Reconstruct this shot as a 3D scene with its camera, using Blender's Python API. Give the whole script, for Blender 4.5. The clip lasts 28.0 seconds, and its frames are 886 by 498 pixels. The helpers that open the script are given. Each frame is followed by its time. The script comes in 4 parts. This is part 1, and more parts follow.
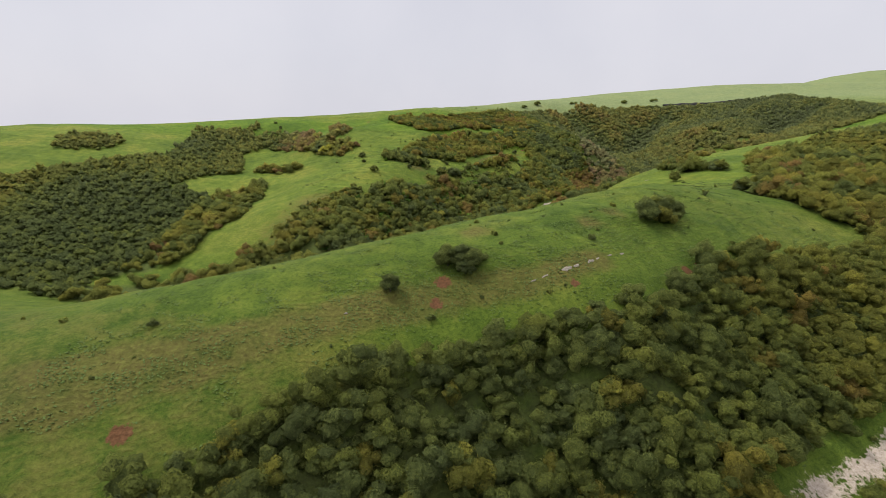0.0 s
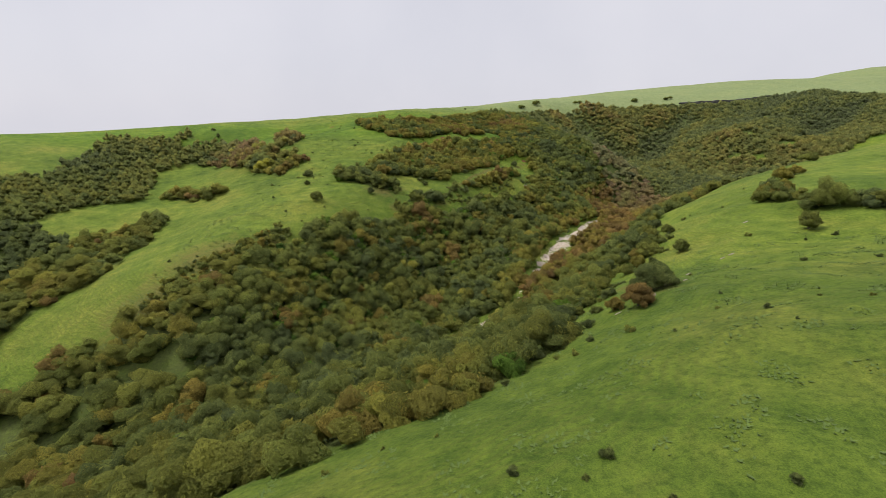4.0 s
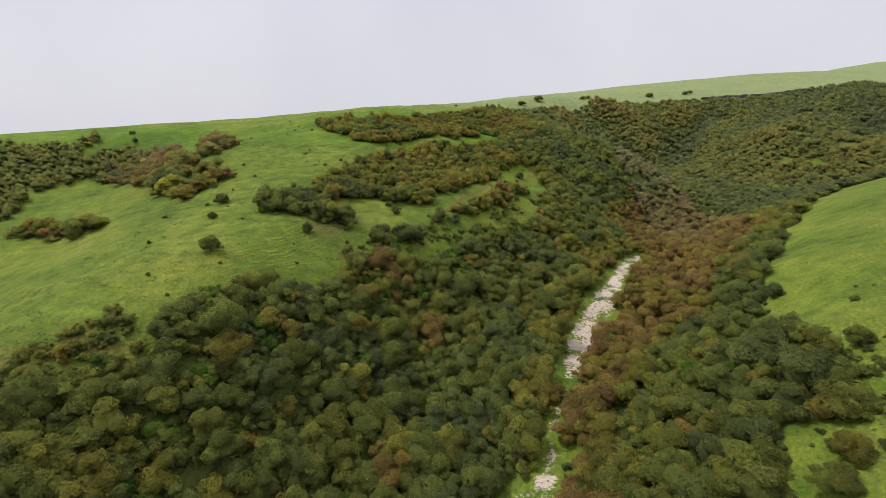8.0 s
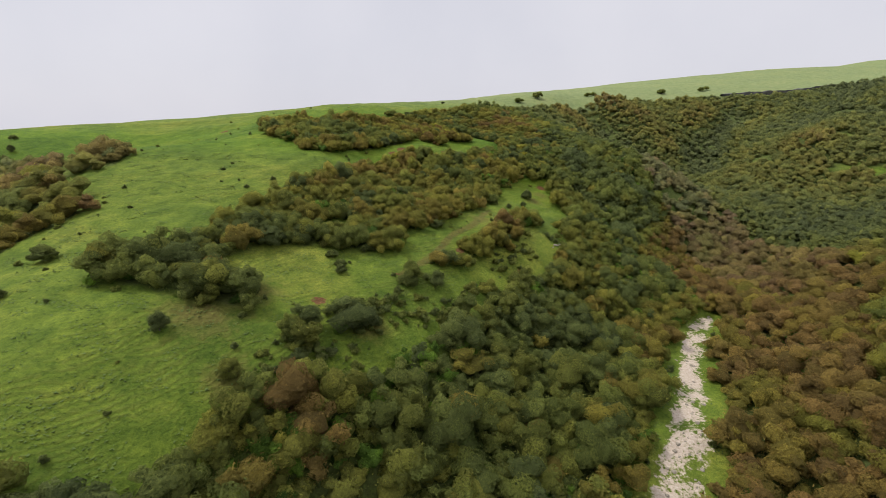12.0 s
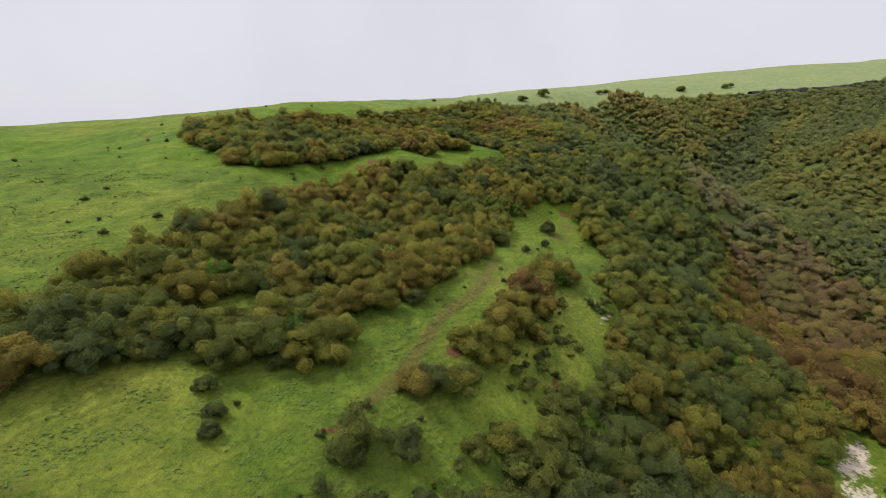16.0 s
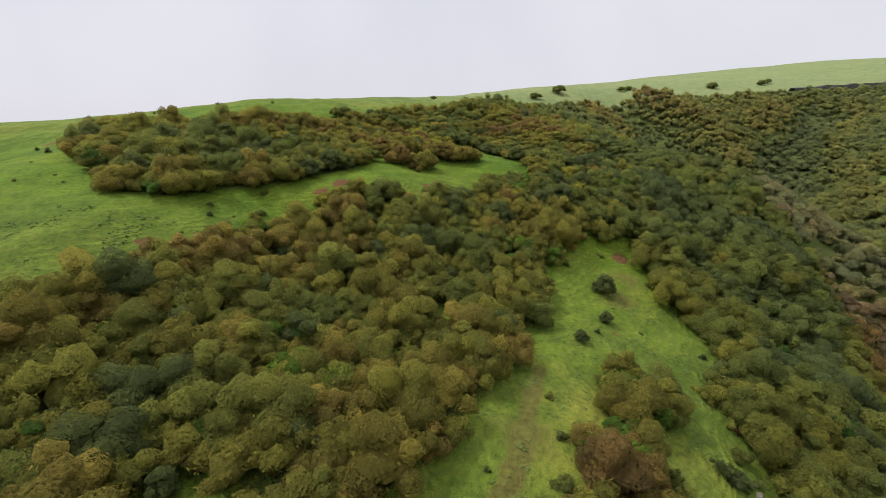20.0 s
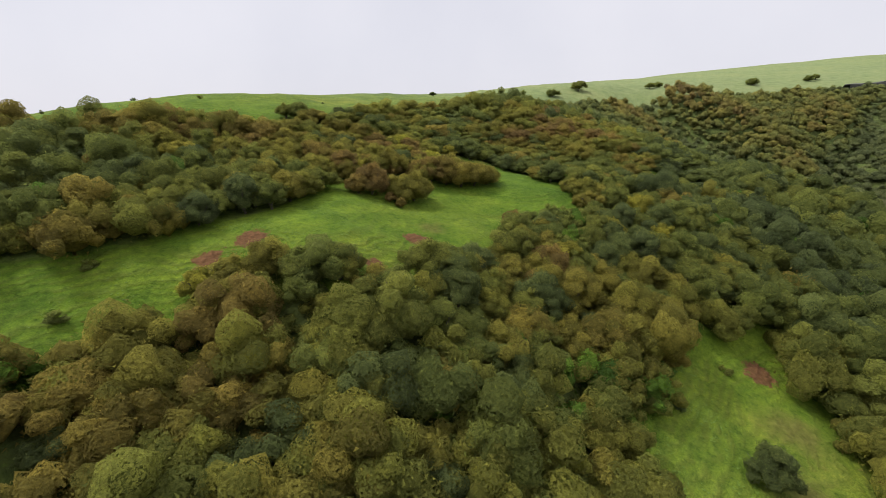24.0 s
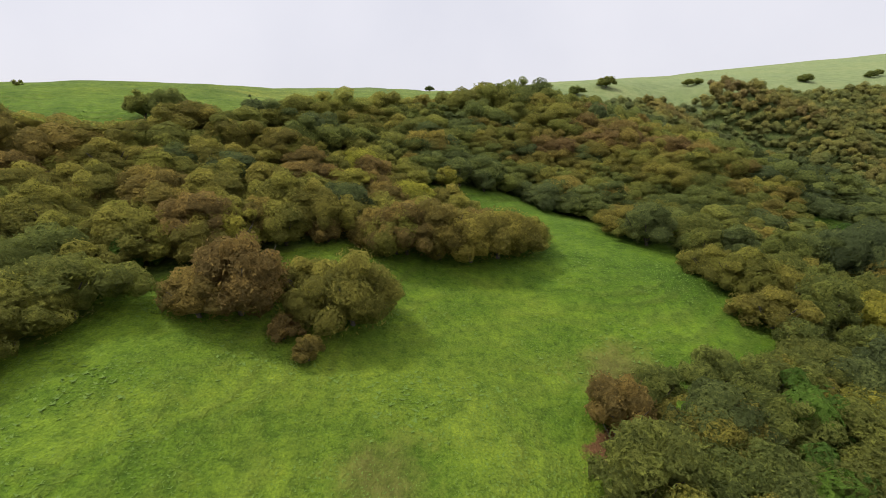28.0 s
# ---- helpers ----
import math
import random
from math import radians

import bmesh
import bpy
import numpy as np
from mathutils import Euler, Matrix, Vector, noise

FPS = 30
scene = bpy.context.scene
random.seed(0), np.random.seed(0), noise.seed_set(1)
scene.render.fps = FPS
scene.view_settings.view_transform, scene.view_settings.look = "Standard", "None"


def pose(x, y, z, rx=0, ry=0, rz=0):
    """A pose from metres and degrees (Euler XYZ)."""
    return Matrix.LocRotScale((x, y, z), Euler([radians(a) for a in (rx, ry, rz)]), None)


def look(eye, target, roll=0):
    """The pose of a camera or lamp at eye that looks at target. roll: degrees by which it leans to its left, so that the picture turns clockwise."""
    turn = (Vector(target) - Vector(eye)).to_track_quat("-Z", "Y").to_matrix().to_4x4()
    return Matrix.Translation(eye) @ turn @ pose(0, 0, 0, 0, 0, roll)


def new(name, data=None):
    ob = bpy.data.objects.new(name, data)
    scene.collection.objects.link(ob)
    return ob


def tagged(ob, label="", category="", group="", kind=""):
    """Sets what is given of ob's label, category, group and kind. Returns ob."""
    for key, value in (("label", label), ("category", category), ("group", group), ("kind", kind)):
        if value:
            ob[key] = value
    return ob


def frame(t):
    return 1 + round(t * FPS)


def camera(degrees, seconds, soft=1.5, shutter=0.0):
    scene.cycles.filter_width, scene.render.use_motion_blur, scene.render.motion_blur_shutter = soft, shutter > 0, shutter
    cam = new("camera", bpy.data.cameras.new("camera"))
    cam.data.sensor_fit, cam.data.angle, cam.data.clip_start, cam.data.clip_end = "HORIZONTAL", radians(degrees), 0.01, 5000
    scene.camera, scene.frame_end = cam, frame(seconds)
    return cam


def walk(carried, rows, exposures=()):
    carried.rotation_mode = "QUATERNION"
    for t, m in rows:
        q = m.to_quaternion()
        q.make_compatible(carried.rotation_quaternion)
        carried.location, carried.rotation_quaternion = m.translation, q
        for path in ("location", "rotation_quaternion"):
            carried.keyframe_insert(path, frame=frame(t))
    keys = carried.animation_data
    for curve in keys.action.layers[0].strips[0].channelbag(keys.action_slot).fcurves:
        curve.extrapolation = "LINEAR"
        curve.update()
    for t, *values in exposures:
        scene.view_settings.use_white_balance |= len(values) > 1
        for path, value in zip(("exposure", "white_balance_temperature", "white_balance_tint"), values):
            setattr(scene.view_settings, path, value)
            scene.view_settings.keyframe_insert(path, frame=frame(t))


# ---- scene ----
cam = camera(89.1, 28.0, soft=0.75)
METRES, EYE, TILT, LEAN, TURN = 360.0, 54.0, -16.5, 0.0, 0.0
ROWS = [
    (0.0, 0.0, 0.0, 0.0, -0.0, -0.0, -0.0),
    (0.5, 0.0026, 0.0258, 0.0078, -0.04, 0.06, 0.16),
    (1.0, 0.0056, 0.0516, 0.0153, -0.16, 0.12, 0.28),
    (1.5, 0.0085, 0.0777, 0.0226, -0.32, 0.21, 0.39),
    (2.0, 0.0106, 0.105, 0.0313, -0.46, 0.25, 0.53),
    (2.5, 0.0134, 0.1306, 0.039, -0.57, 0.27, 0.62),
    (3.0, 0.0158, 0.1563, 0.0464, -0.68, 0.28, 0.72),
    (3.5, 0.0176, 0.1815, 0.054, -0.77, 0.28, 0.81),
    (5.5, 0.0255, 0.277, 0.0802, -1.08, 0.34, 1.13),
    (6.0, 0.0275, 0.2993, 0.0872, -1.14, 0.3, 1.2),
    (6.5, 0.0297, 0.3205, 0.0934, -1.17, 0.29, 1.26),
    (7.0, 0.0313, 0.3415, 0.0994, -1.3, 0.22, 1.31),
    (7.5, 0.0332, 0.3623, 0.1055, -1.44, 0.19, 1.39),
    (8.0, 0.0355, 0.3826, 0.1115, -1.6, 0.19, 1.44),
    (8.5, 0.0376, 0.4025, 0.1174, -1.78, 0.16, 1.5),
    (9.0, 0.0395, 0.4217, 0.1229, -1.92, 0.14, 1.54),
    (9.5, 0.0417, 0.4406, 0.1286, -2.06, 0.11, 1.64),
    (10.0, 0.0431, 0.4591, 0.134, -2.23, 0.11, 1.67),
    (10.5, 0.0445, 0.4773, 0.1393, -2.39, 0.13, 1.73),
    (11.0, 0.0462, 0.4948, 0.1445, -2.54, 0.16, 1.8),
    (11.5, 0.0482, 0.5123, 0.1496, -2.68, 0.18, 1.87),
    (12.0, 0.0499, 0.5293, 0.1545, -2.81, 0.13, 1.87),
    (12.5, 0.0514, 0.5457, 0.1592, -2.92, 0.16, 1.92),
    (14.5, 0.0577, 0.6072, 0.1774, -3.18, 0.17, 2.05),
    (15.0, 0.0592, 0.6217, 0.1818, -3.25, 0.18, 2.05),
    (15.5, 0.0611, 0.637, 0.1865, -3.29, 0.17, 2.08),
    (16.0, 0.0626, 0.6513, 0.1908, -3.36, 0.15, 2.06),
    (16.5, 0.0635, 0.6647, 0.1945, -3.39, 0.14, 2.06),
    (17.0, 0.0642, 0.6776, 0.1982, -3.41, 0.11, 2.06),
    (17.5, 0.065, 0.6904, 0.2017, -3.39, 0.13, 2.05),
    (18.0, 0.066, 0.7029, 0.2054, -3.31, 0.17, 2.06),
    (18.5, 0.0671, 0.7157, 0.2094, -3.24, 0.16, 2.05),
    (19.0, 0.0681, 0.7283, 0.213, -3.18, 0.2, 2.06),
    (19.5, 0.0693, 0.741, 0.2168, -3.12, 0.22, 2.05),
    (20.0, 0.0704, 0.754, 0.2207, -3.1, 0.26, 2.06),
    (20.5, 0.0713, 0.7669, 0.2247, -3.08, 0.25, 2.05),
    (21.0, 0.0723, 0.7796, 0.2284, -3.02, 0.3, 2.06),
    (21.5, 0.0734, 0.7922, 0.2322, -2.94, 0.31, 2.06),
    (23.5, 0.0779, 0.8423, 0.2466, -2.74, 0.33, 1.97),
    (24.0, 0.0791, 0.8548, 0.2507, -2.69, 0.38, 1.98),
    (24.5, 0.08, 0.8675, 0.2543, -2.66, 0.45, 1.98),
    (25.0, 0.081, 0.8802, 0.2579, -2.62, 0.47, 1.96),
    (25.5, 0.0822, 0.893, 0.2616, -2.58, 0.52, 1.97),
    (26.0, 0.0835, 0.9054, 0.2652, -2.5, 0.57, 1.93),
    (26.5, 0.0847, 0.9181, 0.2689, -2.43, 0.61, 1.9),
    (27.0, 0.0858, 0.9307, 0.2727, -2.36, 0.64, 1.88),
    (27.5, 0.0867, 0.9432, 0.2764, -2.27, 0.72, 1.88),
    (28.0, 0.0878, 0.9558, 0.2801, -2.21, 0.75, 1.86),
]
walk(cam, [(t, pose(0, 0, EYE, TILT, LEAN, TURN) @ pose(METRES * x, METRES * y, METRES * z, 90 + pitch, roll, yaw)) for t, x, y, z, yaw, pitch, roll in ROWS],
     [(0.0, 0.0), (12.0, 0.0), (17.0, 0.05), (21.0, 0.1), (28.0, 0.17)])

# ---------------------------------------------------------------- world and light
SUN_ELEVATION, SUN_AZIMUTH = 57.0, -66.0      # degrees; azimuth from +y towards +x
world = bpy.data.worlds.new("overcast_sky")
scene.world = world
world.use_nodes = True
wt = world.node_tree
wt.nodes.clear()
sky = wt.nodes.new("ShaderNodeTexSky")
sky.sky_type, sky.sun_disc = "NISHITA", False
sky.sun_elevation, sky.sun_rotation = radians(SUN_ELEVATION), radians(SUN_AZIMUTH)
sky.dust_density, sky.air_density = 3.0, 1.0
sky_gain = wt.nodes.new("ShaderNodeVectorMath")
sky_gain.operation = "SCALE"
sky_gain.inputs["Scale"].default_value = 0.10
wt.links.new(sky.outputs[0], sky_gain.inputs[0])
# a closed layer of thin cloud in front of the blue sky
coord = wt.nodes.new("ShaderNodeTexCoord")
cloud = wt.nodes.new("ShaderNodeTexNoise")
cloud.inputs["Scale"].default_value, cloud.inputs["Detail"].default_value = 2.2, 5.0
wt.links.new(coord.outputs["Generated"], cloud.inputs["Vector"])
cloud_ramp = wt.nodes.new("ShaderNodeValToRGB")
cloud_ramp.color_ramp.elements[0].position, cloud_ramp.color_ramp.elements[0].color = 0.3, (0.70, 0.70, 0.775, 1)
cloud_ramp.color_ramp.elements[1].position, cloud_ramp.color_ramp.elements[1].color = 0.7, (0.80, 0.79, 0.85, 1)
wt.links.new(cloud.outputs["Fac"], cloud_ramp.inputs[0])
veil = wt.nodes.new("ShaderNodeMix")
veil.data_type = "RGBA"
veil.inputs["Factor"].default_value = 0.92
wt.links.new(sky_gain.outputs[0], veil.inputs["A"])
wt.links.new(cloud_ramp.outputs[0], veil.inputs["B"])
back = wt.nodes.new("ShaderNodeBackground")
# an overcast sky is brighter overhead than at the horizon
aloft = wt.nodes.new("ShaderNodeSeparateXYZ")
wt.links.new(coord.outputs["Generated"], aloft.inputs[0])
overhead = wt.nodes.new("ShaderNodeMapRange")
overhead.interpolation_type = "SMOOTHSTEP"
for slot, value in (("From Min", 0.25), ("From Max", 0.95), ("To Min", 1.0), ("To Max", 1.75)):
    overhead.inputs[slot].default_value = value
wt.links.new(aloft.outputs["Z"], overhead.inputs["Value"])
wt.links.new(overhead.outputs["Result"], back.inputs["Strength"])
out = wt.nodes.new("ShaderNodeOutputWorld")
wt.links.new(veil.outputs["Result"], back.inputs["Color"])
wt.links.new(back.outputs[0], out.inputs[0])

sun = new("sun", bpy.data.lights.new("sun", "SUN"))
sun.data.energy, sun.data.angle, sun.data.color = 2.6, radians(8.0), (1.0, 0.96, 0.88)
az, el = radians(SUN_AZIMUTH), radians(SUN_ELEVATION)
sun_dir = Vector((math.sin(az) * math.cos(el), math.cos(az) * math.cos(el), math.sin(el)))
sun.matrix_world = look(sun_dir * 300, (0, 0, 0))


# ---------------------------------------------------------------- materials
def material(name):
    m = bpy.data.materials.new(name)
    m.use_nodes = True
    return m, m.node_tree, m.node_tree.nodes["Principled BSDF"]


def node(nt, kind, **values):
    n = nt.nodes.new(kind)
    for key, value in values.items():
        n.inputs[key.replace("_", " ")].default_value = value
    return n


def ramp(nt, source, stops):
    r = nt.nodes.new("ShaderNodeValToRGB")
    while len(r.color_ramp.elements) < len(stops):
        r.color_ramp.elements.new(0.5)
    for e, (at, colour) in zip(r.color_ramp.elements, stops):
        e.position, e.color = at, (*colour, 1) if len(colour) == 3 else colour
    nt.links.new(source, r.inputs[0])
    return r.outputs[0]


def maths(nt, op, a, b=None, clamp=False):
    n = nt.nodes.new("ShaderNodeMath")
    n.operation, n.use_clamp = op, clamp
    for slot, v in zip(n.inputs, (a, b)):
        if v is None:
            continue
        if isinstance(v, (int, float)):
            slot.default_value = v
        else:
            nt.links.new(v, slot)
    return n.outputs[0]


def blend(nt, fac, a, b, mode="MIX"):
    n = nt.nodes.new("ShaderNodeMix")
    n.data_type, n.blend_type = "RGBA", mode
    for slot, v in (("Factor", fac), ("A", a), ("B", b)):
        if isinstance(v, (int, float)):
            n.inputs[slot].default_value = v
        elif isinstance(v, tuple):
            n.inputs[slot].default_value = (*v, 1)
        else:
            nt.links.new(v, n.inputs[slot])
    return n.outputs["Result"]


def attribute(nt, name):
    a = nt.nodes.new("ShaderNodeAttribute")
    a.attribute_name = name
    return a.outputs["Fac"]


def ground_material():
    m, nt, bsdf = material("pasture_ground")
    geo = nt.nodes.new("ShaderNodeNewGeometry")
    pos = geo.outputs["Position"]

    def noise_at(scale, detail=4.0, rough=0.55):
        n = node(nt, "ShaderNodeTexNoise", Scale=scale, Detail=detail, Roughness=rough)
        nt.links.new(pos, n.inputs["Vector"])
        return n.outputs["Fac"]

    broad, mid, fine, tiny = noise_at(0.035), noise_at(0.28), noise_at(1.7, 5.0, 0.65), noise_at(9.0, 3.0, 0.7)
    grass = ramp(nt, broad, [(0.30, (0.080, 0.132, 0.017)), (0.5, (0.128, 0.186, 0.024)), (0.70, (0.188, 0.216, 0.036))])
    grass = blend(nt, 0.75, grass, ramp(nt, mid, [(0.3, (0.55, 0.62, 0.55)), (0.7, (1.25, 1.15, 1.1))]), "MULTIPLY")
    grass = blend(nt, 0.8, grass, ramp(nt, fine, [(0.32, (0.50, 0.58, 0.55)), (0.50, (1.0, 1.0, 1.0)), (0.70, (1.35, 1.25, 1.15))]), "MULTIPLY")
    grass = blend(nt, 0.7, grass, ramp(nt, tiny, [(0.3, (0.45, 0.52, 0.5)), (0.7, (1.5, 1.4, 1.3))]), "MULTIPLY")
    grass = blend(nt, attribute(nt, "lush"), grass, blend(nt, 1.0, grass, (0.80, 0.96, 0.58), "MULTIPLY"))
    # darker turf tint on the near spur
    grass = blend(nt, attribute(nt, "coarse"), grass, blend(nt, 1.0, grass, (0.72, 0.77, 0.78), "MULTIPLY"))
    # cattle terraces: narrow steps that follow the contours of the slopes
    sep = nt.nodes.new("ShaderNodeSeparateXYZ")
    nt.links.new(pos, sep.inputs[0])
    level = maths(nt, "ADD", sep.outputs["Z"], maths(nt, "ADD", maths(nt, "MULTIPLY", noise_at(0.05), 4.0), maths(nt, "ADD", maths(nt, "MULTIPLY", mid, 1.3), maths(nt, "MULTIPLY", fine, 0.35))))
    steps = maths(nt, "SINE", maths(nt, "MULTIPLY", level, 13.0))
    steps = maths(nt, "MULTIPLY", maths(nt, "ADD", maths(nt, "MULTIPLY", steps, 0.5), 0.5), attribute(nt, "steps"))
    steps = maths(nt, "MULTIPLY", steps, maths(nt, "MULTIPLY", maths(nt, "SUBTRACT", maths(nt, "ADD", mid, fine), 0.72), 2.2, True))
    grass = blend(nt, maths(nt, "MULTIPLY", steps, 0.42), grass, (0.072, 0.072, 0.020))
    # thin, dry or trampled turf, plus painted slope shade and distance haze
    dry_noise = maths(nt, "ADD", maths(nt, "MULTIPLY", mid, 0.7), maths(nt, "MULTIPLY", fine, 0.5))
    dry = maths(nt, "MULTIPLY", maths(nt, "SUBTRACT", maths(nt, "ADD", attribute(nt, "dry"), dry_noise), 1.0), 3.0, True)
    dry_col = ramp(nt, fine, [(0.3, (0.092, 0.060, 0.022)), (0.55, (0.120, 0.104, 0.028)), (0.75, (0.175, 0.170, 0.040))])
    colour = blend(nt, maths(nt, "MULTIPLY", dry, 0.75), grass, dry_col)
    # leaf litter and low herbs beneath the woods, darkened to stand for tree shade
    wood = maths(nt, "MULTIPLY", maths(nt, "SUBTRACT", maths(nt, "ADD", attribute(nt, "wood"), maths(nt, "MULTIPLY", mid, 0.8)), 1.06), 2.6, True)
    shaded_litter = ramp(nt, fine, [(0.32, (0.054, 0.066, 0.022)), (0.6, (0.084, 0.104, 0.028)), (0.75, (0.110, 0.155, 0.032))])
    colour = blend(nt, maths(nt, "MULTIPLY", wood, 0.9), colour, shaded_litter)
    # distance haze painted into the open turf's colour, through the thin attribute
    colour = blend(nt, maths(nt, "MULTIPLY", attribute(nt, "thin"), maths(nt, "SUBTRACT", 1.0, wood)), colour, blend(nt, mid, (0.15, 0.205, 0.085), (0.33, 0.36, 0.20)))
    # red soil
    soil_edge = maths(nt, "ADD", attribute(nt, "soil"), maths(nt, "MULTIPLY", maths(nt, "SUBTRACT", fine, 0.5), 0.9))
    soil = maths(nt, "MULTIPLY", maths(nt, "SUBTRACT", soil_edge, 0.5), 8.0, True)
    soil_col = ramp(nt, noise_at(3.0, 6.0), [(0.3, (0.085, 0.036, 0.018)), (0.65, (0.165, 0.072, 0.036)), (0.8, (0.215, 0.120, 0.070))])
    colour = blend(nt, maths(nt, "MULTIPLY", soil, 0.92), colour, soil_col)
    # pale limestone gravel
    grav_edge = maths(nt, "ADD", attribute(nt, "gravel"), maths(nt, "MULTIPLY", maths(nt, "SUBTRACT", maths(nt, "ADD", maths(nt, "MULTIPLY", mid, 0.7), maths(nt, "MULTIPLY", fine, 0.5)), 0.62), 2.1))
    gravel = maths(nt, "MULTIPLY", maths(nt, "SUBTRACT", grav_edge, 0.5), 6.0, True)
    grav_col = ramp(nt, noise_at(2.4, 8.0, 0.75), [(0.3, (0.30, 0.24, 0.18)), (0.5, (0.48, 0.40, 0.32)), (0.72, (0.60, 0.52, 0.44))])
    colour = blend(nt, gravel, colour, grav_col)
    nt.links.new(colour, bsdf.inputs["Base Color"])
    bsdf.inputs["Roughness"].default_value, bsdf.inputs["Specular IOR Level"].default_value = 0.95, 0.15
    height = maths(nt, "ADD", maths(nt, "MULTIPLY", fine, 0.32), maths(nt, "ADD", maths(nt, "MULTIPLY", tiny, 0.10), maths(nt, "MULTIPLY", steps, 0.10)))
    bump = node(nt, "ShaderNodeBump", Strength=0.9, Distance=1.0)
    nt.links.new(height, bump.inputs["Height"])
    nt.links.new(bump.outputs[0], bsdf.inputs["Normal"])
    return m


def foliage_material(name, stops):
    m, nt, bsdf = material(name)
    info = nt.nodes.new("ShaderNodeObjectInfo")
    tint = maths(nt, "ADD", attribute(nt, "tint"), maths(nt, "MULTIPLY", maths(nt, "SUBTRACT", info.outputs["Random"], 0.5), 0.12), True)
    colour = ramp(nt, tint, stops)
    # distance haze mixed into the crowns' colour as grey
    colour = blend(nt, attribute(nt, "haze_grey"), colour, (0.280, 0.262, 0.235))
    geo = nt.nodes.new("ShaderNodeNewGeometry")
    spots = ramp(nt, geo.outputs["Random Per Island"], [(0.0, (0.62, 0.65, 0.68)), (0.5, (1.0, 1.0, 1.0)), (1.0, (1.55, 1.5, 1.3))])
    colour = blend(nt, 0.8, colour, spots, "MULTIPLY")
    n = node(nt, "ShaderNodeTexNoise", Scale=3.0, Detail=5.0, Roughness=0.8)
    nt.links.new(geo.outputs["Position"], n.inputs["Vector"])
    colour = blend(nt, 0.7, colour, ramp(nt, n.outputs["Fac"], [(0.34, (0.52, 0.54, 0.58)), (0.5, (1.0, 1.0, 1.0)), (0.66, (1.65, 1.6, 1.42))]), "MULTIPLY")
    nt.links.new(colour, bsdf.inputs["Base Color"])
    bsdf.inputs["Roughness"].default_value, bsdf.inputs["Specular IOR Level"].default_value = 0.85, 0.05
    leafy = node(nt, "ShaderNodeTexNoise", Scale=3.0, Detail=4.0, Roughness=0.75)
    nt.links.new(geo.outputs["Position"], leafy.inputs["Vector"])
    ruffle = node(nt, "ShaderNodeBump", Strength=1.0, Distance=0.6)
    nt.links.new(leafy.outputs["Fac"], ruffle.inputs["Height"])
    nt.links.new(ruffle.outputs[0], bsdf.inputs["Normal"])
    thin = nt.nodes.new("ShaderNodeBsdfTranslucent")
    nt.links.new(colour, thin.inputs["Color"])
    mix = nt.nodes.new("ShaderNodeMixShader")
    mix.inputs[0].default_value = 0.45
    nt.links.new(bsdf.outputs[0], mix.inputs[1])
    nt.links.new(thin.outputs[0], mix.inputs[2])
    # gaps between the outer leaves
    gaps = node(nt, "ShaderNodeTexNoise", Scale=3.4, Detail=4.5, Roughness=0.85)
    grain = nt.nodes.new("ShaderNodeVectorMath")
    grain.operation = "SCALE"
    nt.links.new(geo.outputs["Position"], grain.inputs[0])
    nt.links.new(maths(nt, "MAXIMUM", attribute(nt, "open_leaf"), 1.0), grain.inputs["Scale"])
    nt.links.new(grain.outputs[0], gaps.inputs["Vector"])
    gap = maths(nt, "MULTIPLY", maths(nt, "GREATER_THAN", gaps.outputs["Fac"], 0.51), maths(nt, "MINIMUM", attribute(nt, "open_leaf"), 1.0))
    clear = nt.nodes.new("ShaderNodeBsdfTransparent")
    whole = nt.nodes.new("ShaderNodeMixShader")
    nt.links.new(gap, whole.inputs[0])
    nt.links.new(mix.outputs[0], whole.inputs[1])
    nt.links.new(clear.outputs[0], whole.inputs[2])
    nt.links.new(whole.outputs[0], nt.nodes["Material Output"].inputs[0])
    return m


def plain_material(name, stops, scale, rough=0.9, bump_depth=0.05):
    m, nt, bsdf = material(name)
    geo = nt.nodes.new("ShaderNodeNewGeometry")
    n = node(nt, "ShaderNodeTexNoise", Scale=scale, Detail=7.0, Roughness=0.65)
    nt.links.new(geo.outputs["Position"], n.inputs["Vector"])
    nt.links.new(ramp(nt, n.outputs["Fac"], stops), bsdf.inputs["Base Color"])
    bsdf.inputs["Roughness"].default_value = rough
    b = node(nt, "ShaderNodeBump", Strength=0.8, Distance=bump_depth)
    nt.links.new(n.outputs["Fac"], b.inputs["Height"])
    nt.links.new(b.outputs[0], bsdf.inputs["Normal"])
    return m


GROUND = ground_material()
LEAVES = foliage_material("foliage", [(0.0, (0.116, 0.146, 0.056)), (0.22, (0.172, 0.202, 0.052)), (0.45, (0.226, 0.226, 0.048)), (0.62, (0.254, 0.212, 0.050)),
                                     (0.78, (0.240, 0.168, 0.058)), (0.88, (0.222, 0.142, 0.060)), (1.0, (0.335, 0.330, 0.050))])
FRESH = foliage_material("fresh_leaves", [(0.0, (0.075, 0.140, 0.030)), (1.0, (0.150, 0.250, 0.035))])
BARK = plain_material("bark", [(0.3, (0.045, 0.036, 0.028)), (0.7, (0.13, 0.11, 0.09))], 5.0)
ROCK = plain_material("limestone", [(0.25, (0.12, 0.105, 0.08)), (0.5, (0.25, 0.218, 0.168)), (0.75, (0.36, 0.315, 0.255))], 1.6, 0.9, 0.15)
HERB = plain_material("herbs", [(0.3, (0.084, 0.150, 0.013)), (0.7, (0.122, 0.192, 0.019))], 0.8)

